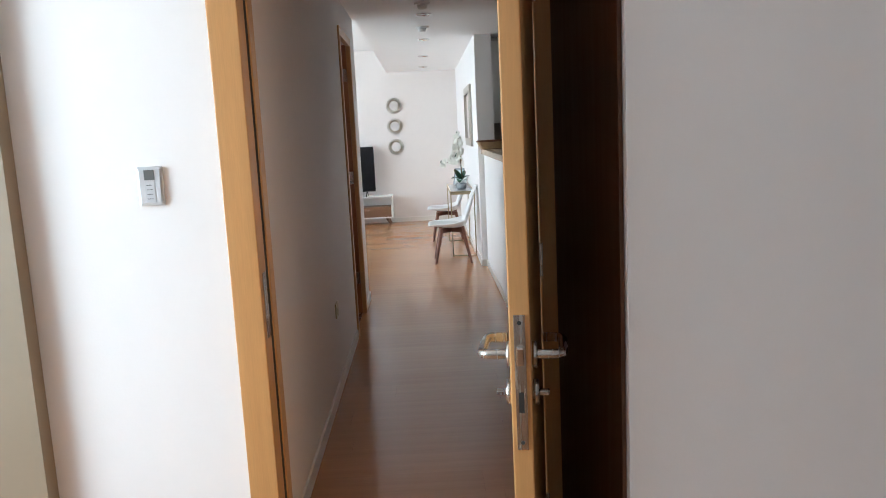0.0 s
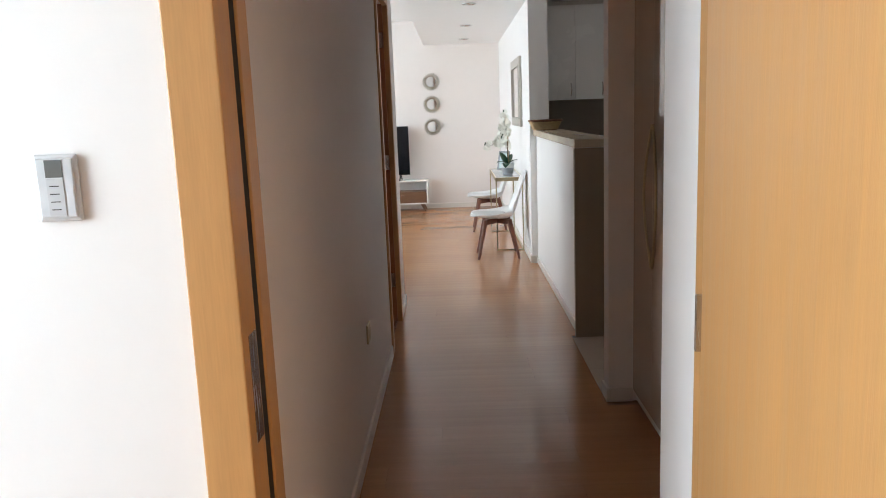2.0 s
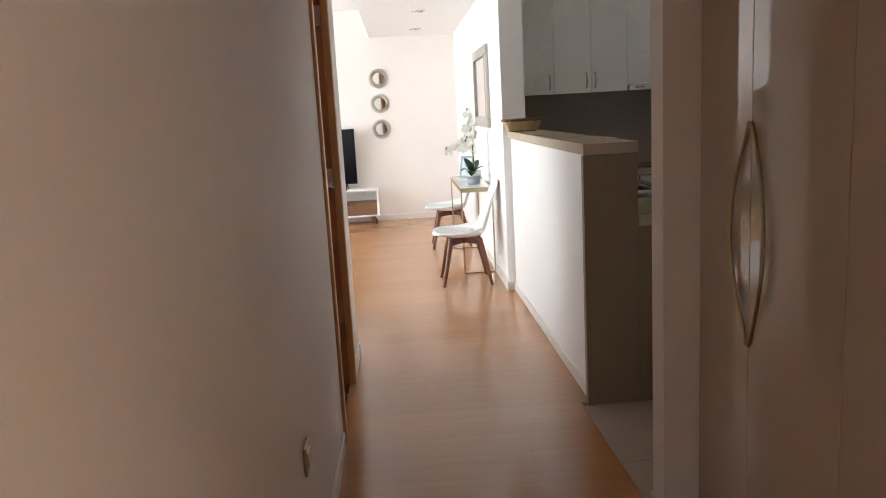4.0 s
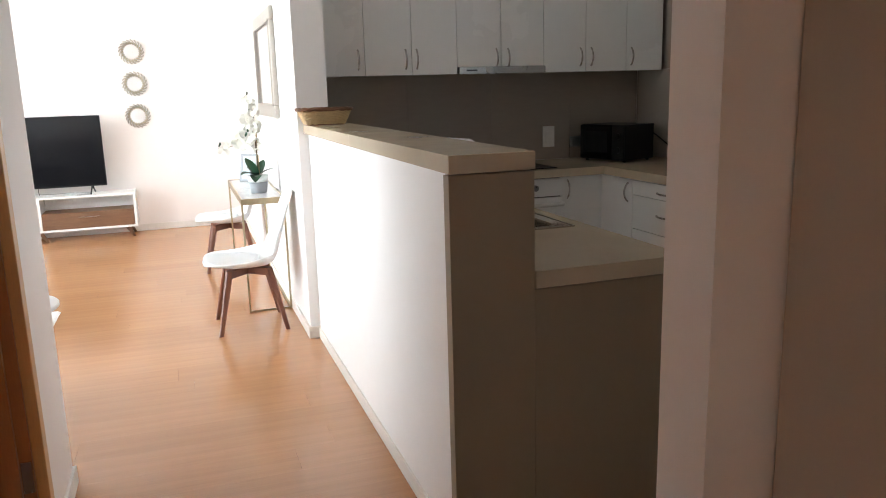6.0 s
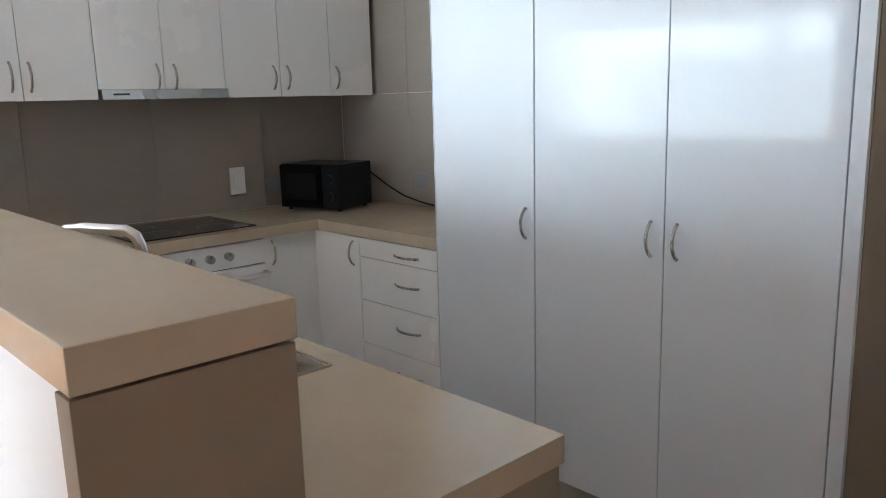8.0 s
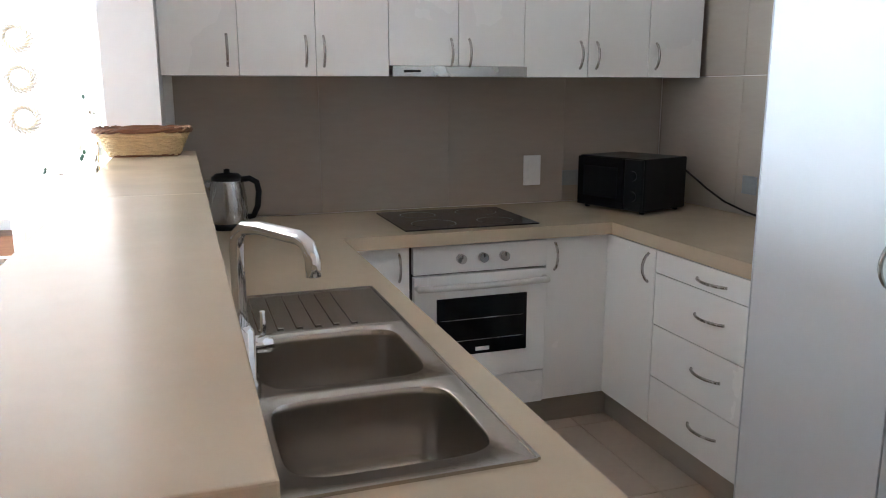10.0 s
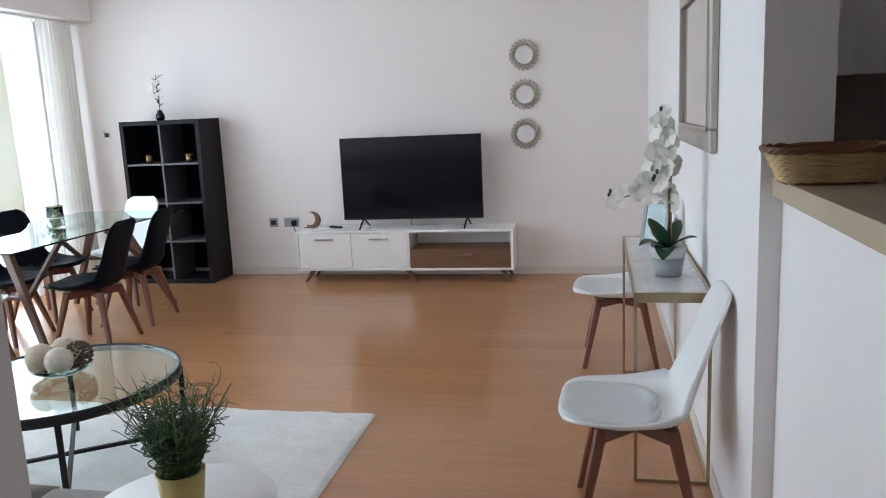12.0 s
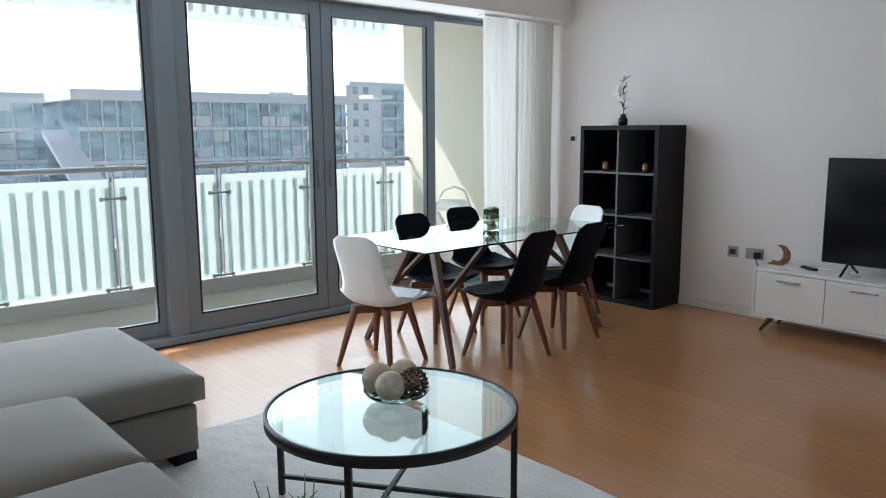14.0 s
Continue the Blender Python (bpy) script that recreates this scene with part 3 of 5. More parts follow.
for f in range(6):
    for k in range(2):
        part("window", bx(-120.0, -119.9, 90.0 + k * 2.4, 91.1 + k * 2.4, -7 + f * 3.0, -5.7 + f * 3.0), CURTW, tower)
    for k in range(3):
        part("balcony_bay", bx(-120.0, -119.5, 96.7 + k * 3.1, 99.3 + k * 3.1, -8.2 + f * 3.0, -5.9 + f * 3.0), CURTW, tower)
        part("balcony_slab", bx(-120.0, -119.0, 96.5 + k * 3.1, 99.5 + k * 3.1, -8.6 + f * 3.0, -8.3 + f * 3.0), WHITEB, tower)
ramp = thing("stair_ramp", "pale concrete ramp rising beside the office block", "ramp")
bm = bmesh.new()
vs = [bm.verts.new(p) for p in ((-78, 31, -8.9), (-77, 35, -8.9), (-84, 30, 1.6), (-85, 28, 1.6), (-78, 31, -9), (-77, 35, -9), (-84, 30, 0.9), (-85, 28, 0.9))]
for q in ((0, 1, 2, 3), (4, 5, 6, 7), (0, 1, 5, 4), (1, 2, 6, 5), (2, 3, 7, 6), (3, 0, 4, 7)):
    bm.faces.new([vs[i] for i in q])
part("deck", bm, CONC, ramp)
for y in (20.5, 92):
    sl = thing("street_lamp", "tall grey street lamp beside the road", "street lamp", pose(-62, y - 3, -9))
    part("pole", tb([(0, 0, 0), (0, 0, 12.0)], 0.12, r_end=0.07), ALU, sl)
    part("arm", tb([(0, 0, 11.9), (0, 1.6, 12.3)], 0.05), ALU, sl)
    part("lamp_head", bx(-0.15, 0.15, 1.3, 2.2, 12.25, 12.4, bev=0.03), ALU, sl)
setting("road", bx(-70, -50, -400, 500, -9.0, -8.95), mat("asphalt", (0.055, 0.055, 0.057), 0.9, var=0.15, scale=0.3), "grey asphalt road below", "road")
# hazy bright sky beyond the roofs
m_ = bpy.data.materials.new("hazy_sky")
m_.use_nodes = True
e_ = m_.node_tree.nodes.new("ShaderNodeEmission")
e_.inputs[0].default_value, e_.inputs[1].default_value = (0.93, 0.97, 1.0, 1), 2.6
m_.node_tree.links.new(e_.outputs[0], m_.node_tree.nodes["Material Output"].inputs[0])
setting("backdrop", bx(-701, -700, -900, 1500, -9, 420), m_, "bright hazy sky over the horizon", "sky")

# ---- kitchen ----
def bow(parent, axis, c, length, out, r=0.0055, depth=0.028):
    """Arched bar handle centred at c: axis 'x', 'y' or 'z' along it, out the way it stands off."""
    c, out = Vector(c), Vector(out)
    d = Vector({"x": (1, 0, 0), "y": (0, 1, 0), "z": (0, 0, 1)}[axis])
    pts = [c + d * (length * (i / 12 - 0.5)) + out * (depth * math.sin(math.pi * i / 12) ** 0.7 if 0 < i < 12 else 0) for i in range(13)]
    return part("handle", tb(pts, r, sides=8), STEEL, parent, "arched brushed steel handle")


def cabinet(name, label, body, group):
    t = thing(name, label, "cabinet", group=group)
    part("body", bx(*body), CAB, t)
    return t


UP = "wall cabinets over the kitchen worktop"
for a, b, hs, z0 in (((0.727, 1.009, (0.967,), 1.497)), ((1.009, 1.593, (1.261, 1.331), 1.497)), ((1.593, 2.185, (1.855, 1.935), 1.540)), ((2.185, 2.795, (2.450, 2.530), 1.497)), ((2.795, 3.077, (2.833,), 1.497))):
    c = cabinet("wall_cabinet", "white wall cabinet with steel bow handles above worktop", (a + 0.001, b - 0.001, 8.525, YK, z0 + 0.004, 2.355), UP)
    n = len(hs)
    for i in range(n):
        w = (b - a) / n
        d = part("door", bx(a + i * w + 0.0015, a + (i + 1) * w - 0.0015, 8.505, 8.524, z0, 2.355, bev=0.0015), CAB, c)
        bow(d, "z", (hs[i], 8.503, 1.590), 0.115, (0, -1, 0))
# filler in grey, for the strip of shadow under the soffit
setting("cabinet_filler", bx(0.727, 3.119, 8.56, YK, 2.356, 2.399), CABE, "filler strip above the wall cabinets, greyed as shadow", "trim")
hood = thing("cooker_hood", "slim stainless steel slide-out cooker hood", "cooker hood")
part("body", bx(1.606, 2.191, 8.535, YK, 1.499, 1.539, bev=0.002), STEEL, hood)
fr_ = part("front_strip", bx(1.604, 2.194, 8.495, 8.535, 1.495, 1.539, bev=0.002), STEEL, hood)
part("badge", bx(1.652, 1.722, 8.4935, 8.495, 1.514, 1.522), DARKIN, fr_)

LO = "base cabinets under the worktop"
c = cabinet("base_cabinet", "white narrow base cabinet beside the oven", (1.30, 1.594, 8.27, YK, 0.13, 0.846), LO)
d = part("door", bx(1.33, 1.595, 8.25, 8.269, 0.135, 0.843, bev=0.0015), CAB, c)
bow(d, "z", (1.553, 8.248, 0.765), 0.115, (0, -1, 0))
c = cabinet("base_cabinet", "white narrow base cabinet between oven and corner", (2.184, 2.474, 8.27, YK, 0.13, 0.846), LO)
d = part("door", bx(2.184, 2.4742, 8.25, 8.269, 0.135, 0.843, bev=0.0015), CAB, c)
bow(d, "z", (2.225, 8.248, 0.765), 0.115, (0, -1, 0))
c = cabinet("base_cabinet", "white corner base cabinet with one door", (2.495, XK, 7.896, 8.269, 0.13, 0.846), LO)
d = part("door", bx(2.475, 2.494, 7.897, 8.262, 0.135, 0.843, bev=0.0015), CAB, c)
bow(d, "z", (2.473, 7.94, 0.765), 0.115, (-1, 0, 0))
c = cabinet("drawer_cabinet", "white base cabinet with four drawers and bow handles", (2.495, XK, 7.228, 7.894, 0.13, 0.846), LO)
for z0, z1 in ((0.757, 0.843), (0.552, 0.754), (0.341, 0.549), (0.135, 0.338)):
    d = part("drawer", bx(2.475, 2.494, 7.229, 7.893, z0, z1, bev=0.0015), CAB, c)
    bow(d, "y", (2.473, 7.56, z1 - 0.092 if z1 < 0.8 else 0.793), 0.16, (-1, 0, 0))
c = cabinet("sink_cabinet", "white base cabinet below the sink", (0.83, 1.27, 5.87, 8.20, 0.13, 0.70), LO)
for i in range(4):
    part("door", bx(1.27, 1.288, 5.875 + i * 0.575, 5.875 + (i + 1) * 0.575 - 0.003, 0.135, 0.843, bev=0.0015), CAB, c)
setting("kickboard", bxs([(1.30, 2.53, 8.31, 8.325, 0, 0.13), (2.53, 2.545, 7.228, 8.31, 0, 0.13), (2.395, 2.41, 5.717, 7.223, 0, 0.13), (1.22, 1.235, 5.87, 8.3, 0, 0.13)]), SPLASH, "taupe kickboard under the cabinets", "trim")

tc_ = "tall larder cabinets"
for y0, y1, hy in ((6.735, 7.223, (6.771,)), (5.757, 6.733, (6.288, 6.202))):
    c = thing("tall_cabinet", "tall white gloss larder cabinet with bow handles", "cabinet", group=tc_)
    part("body", bx(2.366, 2.96, y0, y1, 0.13, 2.36), CAB, c)
    n = len(hy)
    for i in range(n):
        w = (y1 - y0) / n
        j = n - 1 - i
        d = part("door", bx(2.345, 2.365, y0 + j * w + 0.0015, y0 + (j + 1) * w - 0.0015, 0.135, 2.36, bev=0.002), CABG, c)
        bow(d, "z", (2.343, hy[i], 1.035), 0.105, (-1, 0, 0))
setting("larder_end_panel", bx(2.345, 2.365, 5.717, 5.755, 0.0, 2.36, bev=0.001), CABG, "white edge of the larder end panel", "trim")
# the end that faces away from the window has its shade in the taupe colour
setting("larder_side", bx(2.366, XK - 0.002, 5.715, 5.753, 0.0, ZC - 0.001), PANEL, "side panel of the larder, coloured dark taupe for its shade", "panel")
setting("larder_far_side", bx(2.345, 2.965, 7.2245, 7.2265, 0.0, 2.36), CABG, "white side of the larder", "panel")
setting("larder_filler", bx(2.366, 2.96, 5.757, 7.223, 2.362, 2.398), CABE, "filler above the larder", "trim")

pen = thing("peninsula", "half-height white kitchen peninsula with taupe end panels", "peninsula")
part("low_wall", bx(0.607, 0.822, 5.870, 8.248, 0, 1.183), PAINT_W, pen)
part("end_panel", bx(0.578, 0.828, 5.827, 5.869, 0, 1.183, bev=0.001), PANEL, pen, "taupe end panel with a pale edge")
part("end_panel", bx(0.8295, 1.323, 5.829, 5.869, 0, 0.846, bev=0.001), PANEL, pen, "low taupe end panel")
part("splash_side", bx(0.8225, 0.828, 5.871, 8.248, 0.90, 1.183), STONE, pen)
bar = thing("bar_top", "beige quartz raised bar top on the peninsula", "worktop")
part("slab", bx(0.578, 0.830, 5.824, 7.05, 1.187, 1.237, bev=0.002), STONE, bar)
part("slab", bx(0.578, 0.830, 7.0505, 8.248, 1.187, 1.237, bev=0.002), STONE, bar)
wt = thing("worktop", "beige quartz kitchen worktop with square edge", "worktop")
for q in [(0.832, 1.330, 5.824, 6.412, 0.850, 0.90), (0.832, 0.888, 6.412, 7.447, 0.850, 0.90), (1.240, 1.330, 6.412, 7.447, 0.850, 0.90), (0.832, 1.330, 7.447, 8.208, 0.850, 0.90), (0.727, 3.118, 8.208, 8.846, 0.850, 0.90), (2.467, 3.118, 7.229, 8.208, 0.850, 0.90)]:
    part("slab", bx(*q), STONE, wt)

# sink
sink = thing("kitchen_sink", "stainless steel double-bowl sink with drainer set in worktop", "sink", pose(0.013, -0.052, 0))
SX0, SX1, SY0, SY1 = 0.845, 1.246, 6.448, 7.522


def basin(bm, x0, x1, y0, y1, ox0, ox1, oy0, oy1, deep=0.17, n=40):
    cx, cy = (x0 + x1) / 2, (y0 + y1) / 2
    rings = []
    levels = ((None, 0.0), (1.0, -0.001), (0.985, -0.006), (0.97, -0.02), (0.95, -0.13), (0.90, -0.160), (0.78, -0.170), (0.2, -0.174))
    for s, dz in levels:
        ring = []
        for i in range(n):
            a = 2 * math.pi * i / n
            ca, sa = math.cos(a), math.sin(a)
            k = max(abs(ca), abs(sa))
            if s is None:
                px = (ca / k + 1) / 2 * (ox1 - ox0) + ox0
                py = (sa / k + 1) / 2 * (oy1 - oy0) + oy0
            else:
                e = 0.38
                px = cx + s * (x1 - x0) / 2 * math.copysign(abs(ca) ** e, ca)
                py = cy + s * (y1 - y0) / 2 * math.copysign(abs(sa) ** e, sa)
            ring.append(bm.verts.new((px, py, 0.9035 + dz)))
        rings.append(ring)
    for A, B in zip(rings, rings[1:]):
        for j in range(n):
            bm.faces.new((A[j], A[(j + 1) % n], B[(j + 1) % n], B[j])).smooth = True
    bm.faces.new(rings[-1])


for y0, y1, o0, o1 in ((6.492, 6.79, SY0, 6.81), (6.838, 7.165, 6.81, 7.185)):
    bm = bmesh.new()
    basin(bm, 0.885, 1.212, y0, y1, SX0, SX1, o0, o1)
    b = part("bowl", bm, SINKST, sink)
    part("drain", lt([(0.001, 0), (0.034, 0.0), (0.036, 0.003), (0.03, 0.005), (0.001, 0.003)], at=(1.04, (y0 + y1) / 2, 0.7305)), CHROME, b)
dr = part("drainer", bx(SX0, SX1, 7.186, SY1, 0.9005, 0.9035, bev=0.001), SINKST, sink)
for i in range(7):
    part("drainer_ridge", bx(0.868 + i * 0.043, 0.884 + i * 0.043, 7.205, 7.49, 0.9035, 0.9075, bev=0.0018), SINKST, dr)
part("rim", bxs([(SX0, SX1, SY0 - 0.004, SY0, 0.9005, 0.9065), (SX0, SX1, SY1, SY1 + 0.004, 0.9005, 0.9065), (SX1, SX1 + 0.006, SY0, SY1, 0.9005, 0.9055)]), SINKST, sink)
tap = thing("kitchen_tap", "chrome swan-neck kitchen tap bent over the sink", "tap", pose(0.030, -0.05, 0))
part("base", lt([(0.03, 0), (0.03, 0.02), (0.024, 0.03), (0.024, 0.12), (0.016, 0.13)], at=(0.838, 6.85, 0.90)), CHROME, tap)
part("spout", tb([(0.838, 6.85, 1.0), (0.838, 6.85, 1.17), (0.841, 6.845, 1.195), (0.852, 6.83, 1.209), (0.875, 6.79, 1.213), (0.928, 6.703, 1.209), (0.938, 6.686, 1.199), (0.943, 6.678, 1.18), (0.944, 6.676, 1.150)], 0.0125, sides=14), CHROME, tap)
lv = part("valve", tb([(0.838, 6.99, 0.945), (0.905, 6.99, 0.945)], 0.019, sides=18), CHROME, tap)
part("valve_base", lt([(0.026, 0), (0.026, 0.012), (0.02, 0.02), (0.02, 0.05)], at=(0.846, 6.99, 0.90)), CHROME, lv)
part("lever", tb([(0.888, 6.99, 0.955), (0.888, 6.99, 1.012)], 0.0055), CHROME, lv)

# oven
ov = thing("oven", "white built-in electric oven with glass door", "oven", pose(0.008, 0, -0.006))
part("body", bx(1.60, 2.178, 8.27, 8.80, 0.14, 0.846), DARKIN, ov)
cp = part("control_panel", bx(1.60, 2.176, 8.238, 8.269, 0.735, 0.846, bev=0.003), CAB, ov)
for x in (1.796, 1.889, 1.981):
    k = part("knob", tb([(x, 8.238, 0.793), (x, 8.212, 0.793)], 0.019, sides=18), STEEL, cp)
    part("knob_mark", bx(x - 0.002, x + 0.002, 8.2105, 8.212, 0.796, 0.81), DARKIN, k)
dd = part("door", bx(1.602, 2.175, 8.236, 8.269, 0.285, 0.727, bev=0.004), CAB, ov)
part("glass", bx(1.694, 2.087, 8.2325, 8.2365, 0.388, 0.632, bev=0.002), GLOSSB, dd, "dark oven glass")
for z in (0.45, 0.54):
    part("shelf_rail", tb([(1.71, 8.2318, z), (2.07, 8.2318, z)], 0.0016, sides=6), STEEL, dd)
part("badge", bx(1.86, 1.92, 8.2315, 8.2325, 0.402, 0.418), PLUGW, dd)
pts = [(1.615 + 0.55 * i / 14, 8.236 - (0.03 + 0.012 * math.sin(math.pi * i / 14)), 0.685) for i in range(15)]
part("handle", tb([(1.615, 8.236, 0.685)] + pts + [(2.165, 8.236, 0.685)], 0.0135, sides=10), CABE, dd, "pale grey bowed bar handle")
part("drawer", bx(1.602, 2.175, 8.25, 8.269, 0.135, 0.277, bev=0.002), CAB, ov)
hob = thing("cooktop", "black glass ceramic cooktop set in the worktop", "cooktop", pose(-0.02, -0.045, 0))
part("glass", bx(1.605, 2.18, 8.31, 8.785, 0.901, 0.907, bev=0.002), GLOSSB, hob)
RINGC = mat("grey_hob_print", (0.10, 0.10, 0.10), 0.3)
for x, y, r in ((1.76, 8.43, 0.09), (2.03, 8.43, 0.075), (1.76, 8.66, 0.075), (2.03, 8.66, 0.09)):
    part("cooking_zone", lt([(r, 0), (r + 0.003, 0), (r + 0.003, 0.0004), (r, 0.0004)], sides=40, at=(x, y, 0.9071), cap=False), RINGC, hob)

# microwave, turned towards the room
mw = thing("microwave", "black microwave oven turned in the worktop corner", "microwave", pose(2.765, 8.545, 0.90, 0, 0, math.degrees(math.atan2(-0.36, 0.123))))
part("case", bx(-0.19, 0.19, -0.15, 0.15, 0.012, 0.245, bev=0.006), BLACK, mw)
dm = part("door", bx(-0.188, 0.085, -0.165, -0.15, 0.016, 0.241, bev=0.004), GLOSSB, mw)
part("window", bx(-0.15, 0.05, -0.1665, -0.165, 0.06, 0.20), BLACK, dm)
pm = part("control_panel", bx(0.088, 0.188, -0.165, -0.15, 0.016, 0.241, bev=0.004), BLACK, mw)
for z in (0.17, 0.08):
    part("dial", tb([(0.138, -0.165, z), (0.138, -0.18, z)], 0.022, sides=18), BLACK, pm)
for sx in (-0.16, 0.16):
    for sy in (-0.12, 0.12):
        part("foot", tb([(sx, sy, 0), (sx, sy, 0.014)], 0.012), BLACK, mw)
back = pose(2.765, 8.545, 0.90, 0, 0, math.degrees(math.atan2(-0.36, 0.123))).inverted()
part("power_cord", tb([back @ Vector(p) for p in ((2.955, 8.41, 1.085), (2.985, 8.385, 1.055), (3.02, 8.33, 1.005), (3.05, 8.24, 0.955), (3.07, 8.12, 0.925), (3.08, 7.98, 0.908), (3.08, 7.8, 0.906))], 0.005, sides=6), BLACK, mw)

ket = thing("kettle", "brushed steel electric kettle with black handle and lid", "kettle", pose(0.945, 8.60, 0.90, 0, 0, -20))
part("base", lt([(0.08, 0), (0.082, 0.012), (0.078, 0.022)]), BLACK, ket)
part("body", lt([(0.077, 0.022), (0.078, 0.03), (0.073, 0.12), (0.064, 0.185), (0.062, 0.192)]), STEEL, ket)
part("lid", lt([(0.062, 0.192), (0.06, 0.205), (0.045, 0.218), (0.012, 0.222), (0.012, 0.235), (0.004, 0.238)]), BLACK, ket)
part("handle", tb([(0.055, 0, 0.195), (0.09, 0, 0.20), (0.118, 0, 0.185), (0.125, 0, 0.15), (0.118, 0, 0.09), (0.10, 0, 0.05), (0.078, 0, 0.045)], 0.012), BLACK, ket)
part("spout", tb([(-0.058, 0, 0.16), (-0.085, 0, 0.185)], 0.018, r_end=0.012), STEEL, ket)


def plate(name, label, m, w, h, mtl, gang=1, cat="socket", dark=False):
    """Wall plate facing -y in its own frame."""
    t = thing(name, label, cat, m)
    f = part("plate", bx(-w / 2, w / 2, -0.009, 0, -h / 2, h / 2, bev=0.003), mtl, t)
    for i in range(gang):
        cx = (i - (gang - 1) / 2) * w / gang
        part("rocker", bx(cx - w / gang * 0.3, cx + w / gang * 0.3, -0.012, -0.009, -h * 0.25, h * 0.25, bev=0.002), DARKIN if dark else mtl, f)
    return t


plate("wall_switch", "white cooker switch plate on the tiled wall", pose(2.39, 8.845, 1.06), 0.09, 0.145, PLUGW, cat="switch")
plate("wall_socket", "steel socket plate behind the microwave", pose(2.60, 8.845, 1.017), 0.09, 0.075, mat("grey_socket_steel", (0.32, 0.335, 0.35), 0.4, metal=0.5), dark=False)
plate("wall_socket", "steel socket plate on the tiled side wall", pose(3.106, 8.16, 1.035, 0, 0, 90), 0.09, 0.08, MATS["grey_socket_steel"], dark=False)
SILV = mat("satin_silver_plastic", (0.60, 0.61, 0.62), 0.35, metal=0.35)
th = thing("thermostat", "silver room thermostat with small grey display", "thermostat", pose(-0.806, YB - 0.001, 1.3325))
tp = part("plate", bx(-0.037, 0.037, -0.010, 0, -0.056, 0.056, bev=0.004), SILV, th)
part("cover", bx(-0.031, 0.031, -0.014, -0.010, -0.049, 0.049, bev=0.002), SILV, th)
part("display", bx(-0.015, 0.014, -0.0148, -0.014, 0.018, 0.047), mat("lcd_grey", (0.15, 0.155, 0.15), 0.2), th, "dark grey display")
part("keypad", bx(-0.015, 0.014, -0.0155, -0.014, -0.045, 0.016, bev=0.0006), mat("pale_keypad", (0.52, 0.53, 0.54), 0.4), th)
for i in range(4):
    part("legend", bx(-0.010, 0.006, -0.0159, -0.0155, -0.036 + i * 0.013, -0.0345 + i * 0.013), DARKIN, th)
part("side_button", bx(0.018, 0.029, -0.0152, -0.014, -0.045, 0.0, bev=0.001), SILV, th)
plate("wall_switch", "silver switch plate on the corridor wall", pose(XL, 2.745, 1.337, 0, 0, 90), 0.075, 0.085, MATS["grey_socket_steel"], 1, "switch")
plate("wall_socket", "small brass-edged socket on the corridor wall", pose(XL, 4.484, 0.468, 0, 0, 90), 0.09, 0.085, BRASS, 1)
plate("wall_socket", "steel aerial socket beside the television unit", pose(-2.817, YT, 0.492), 0.085, 0.085, MATS["grey_socket_steel"], 1, dark=True)
s_ = plate("wall_socket", "steel double socket with a black plug", pose(-2.642, YT, 0.492), 0.14, 0.085, MATS["grey_socket_steel"], 2)
part("plug", bx(0.012, 0.055, -0.05, -0.009, -0.03, 0.02, bev=0.008), BLACK, s_)
part("plug_cord", tb([(0.03, -0.045, -0.02), (0.04, -0.04, -0.06), (0.06, -0.02, -0.12)], 0.004, sides=6), BLACK, s_)
plate("wall_switch", "small steel switch plate beside the shelf unit", pose(-4.433, YT, 1.357), 0.075, 0.08, CHROME, 1, "switch", True)

# wicker bread basket on the bar
bk = thing("bread_basket", "oblong natural wicker basket with brown rim on bar top", "basket", pose(0.672, 8.095, 1.237))


def oval(hx, hy, n=64, e=0.45):
    return [(hx * math.copysign(abs(math.cos(a)) ** e, math.cos(a)), hy * math.copysign(abs(math.sin(a)) ** e, math.sin(a))) for a in (2 * math.pi * (i + 0.5) / n for i in range(n))]


def weave(hx0, hy0, hx1, hy1, z0, z1, rows, r):
    bm = bmesh.new()
    for k in range(rows):
        f = (k + 0.5) / rows
        hx, hy = hx0 + (hx1 - hx0) * f, hy0 + (hy1 - hy0) * f
        ov_ = oval(hx, hy)
        pts = [(x * (1 + 0.016 * (-1) ** (i // 2 + k)), y * (1 + 0.024 * (-1) ** (i // 2 + k)), z0 + (z1 - z0) * f) for i, (x, y) in enumerate(ov_)]
        tube(bm, pts, r, sides=6, closed=True)
    return bm


ws_ = part("woven_side", weave(0.105, 0.065, 0.138, 0.092, 0.006, 0.078, 11, 0.0042), WICKER, bk)
ws_["kind"] = "stuff"
part("bottom", bx(-0.10, 0.10, -0.06, 0.06, 0.002, 0.006), WICKER, bk)
rim = bmesh.new()
for ph in (0, math.pi):
    tube(rim, [(x * (1 + 0.02 * math.cos(i * 0.9 + ph)), y * (1 + 0.03 * math.cos(i * 0.9 + ph)), 0.083 + 0.004 * math.sin(i * 0.9 + ph)) for i, (x, y) in enumerate(oval(0.143, 0.096))], 0.006, sides=6, closed=True)
part("rim", rim, WICKERB, bk, "twisted brown rim")
part("foot_band", tb([(x, y, 0.005) for x, y in oval(0.104, 0.064)], 0.005, sides=6, closed=True), WICKERB, bk)

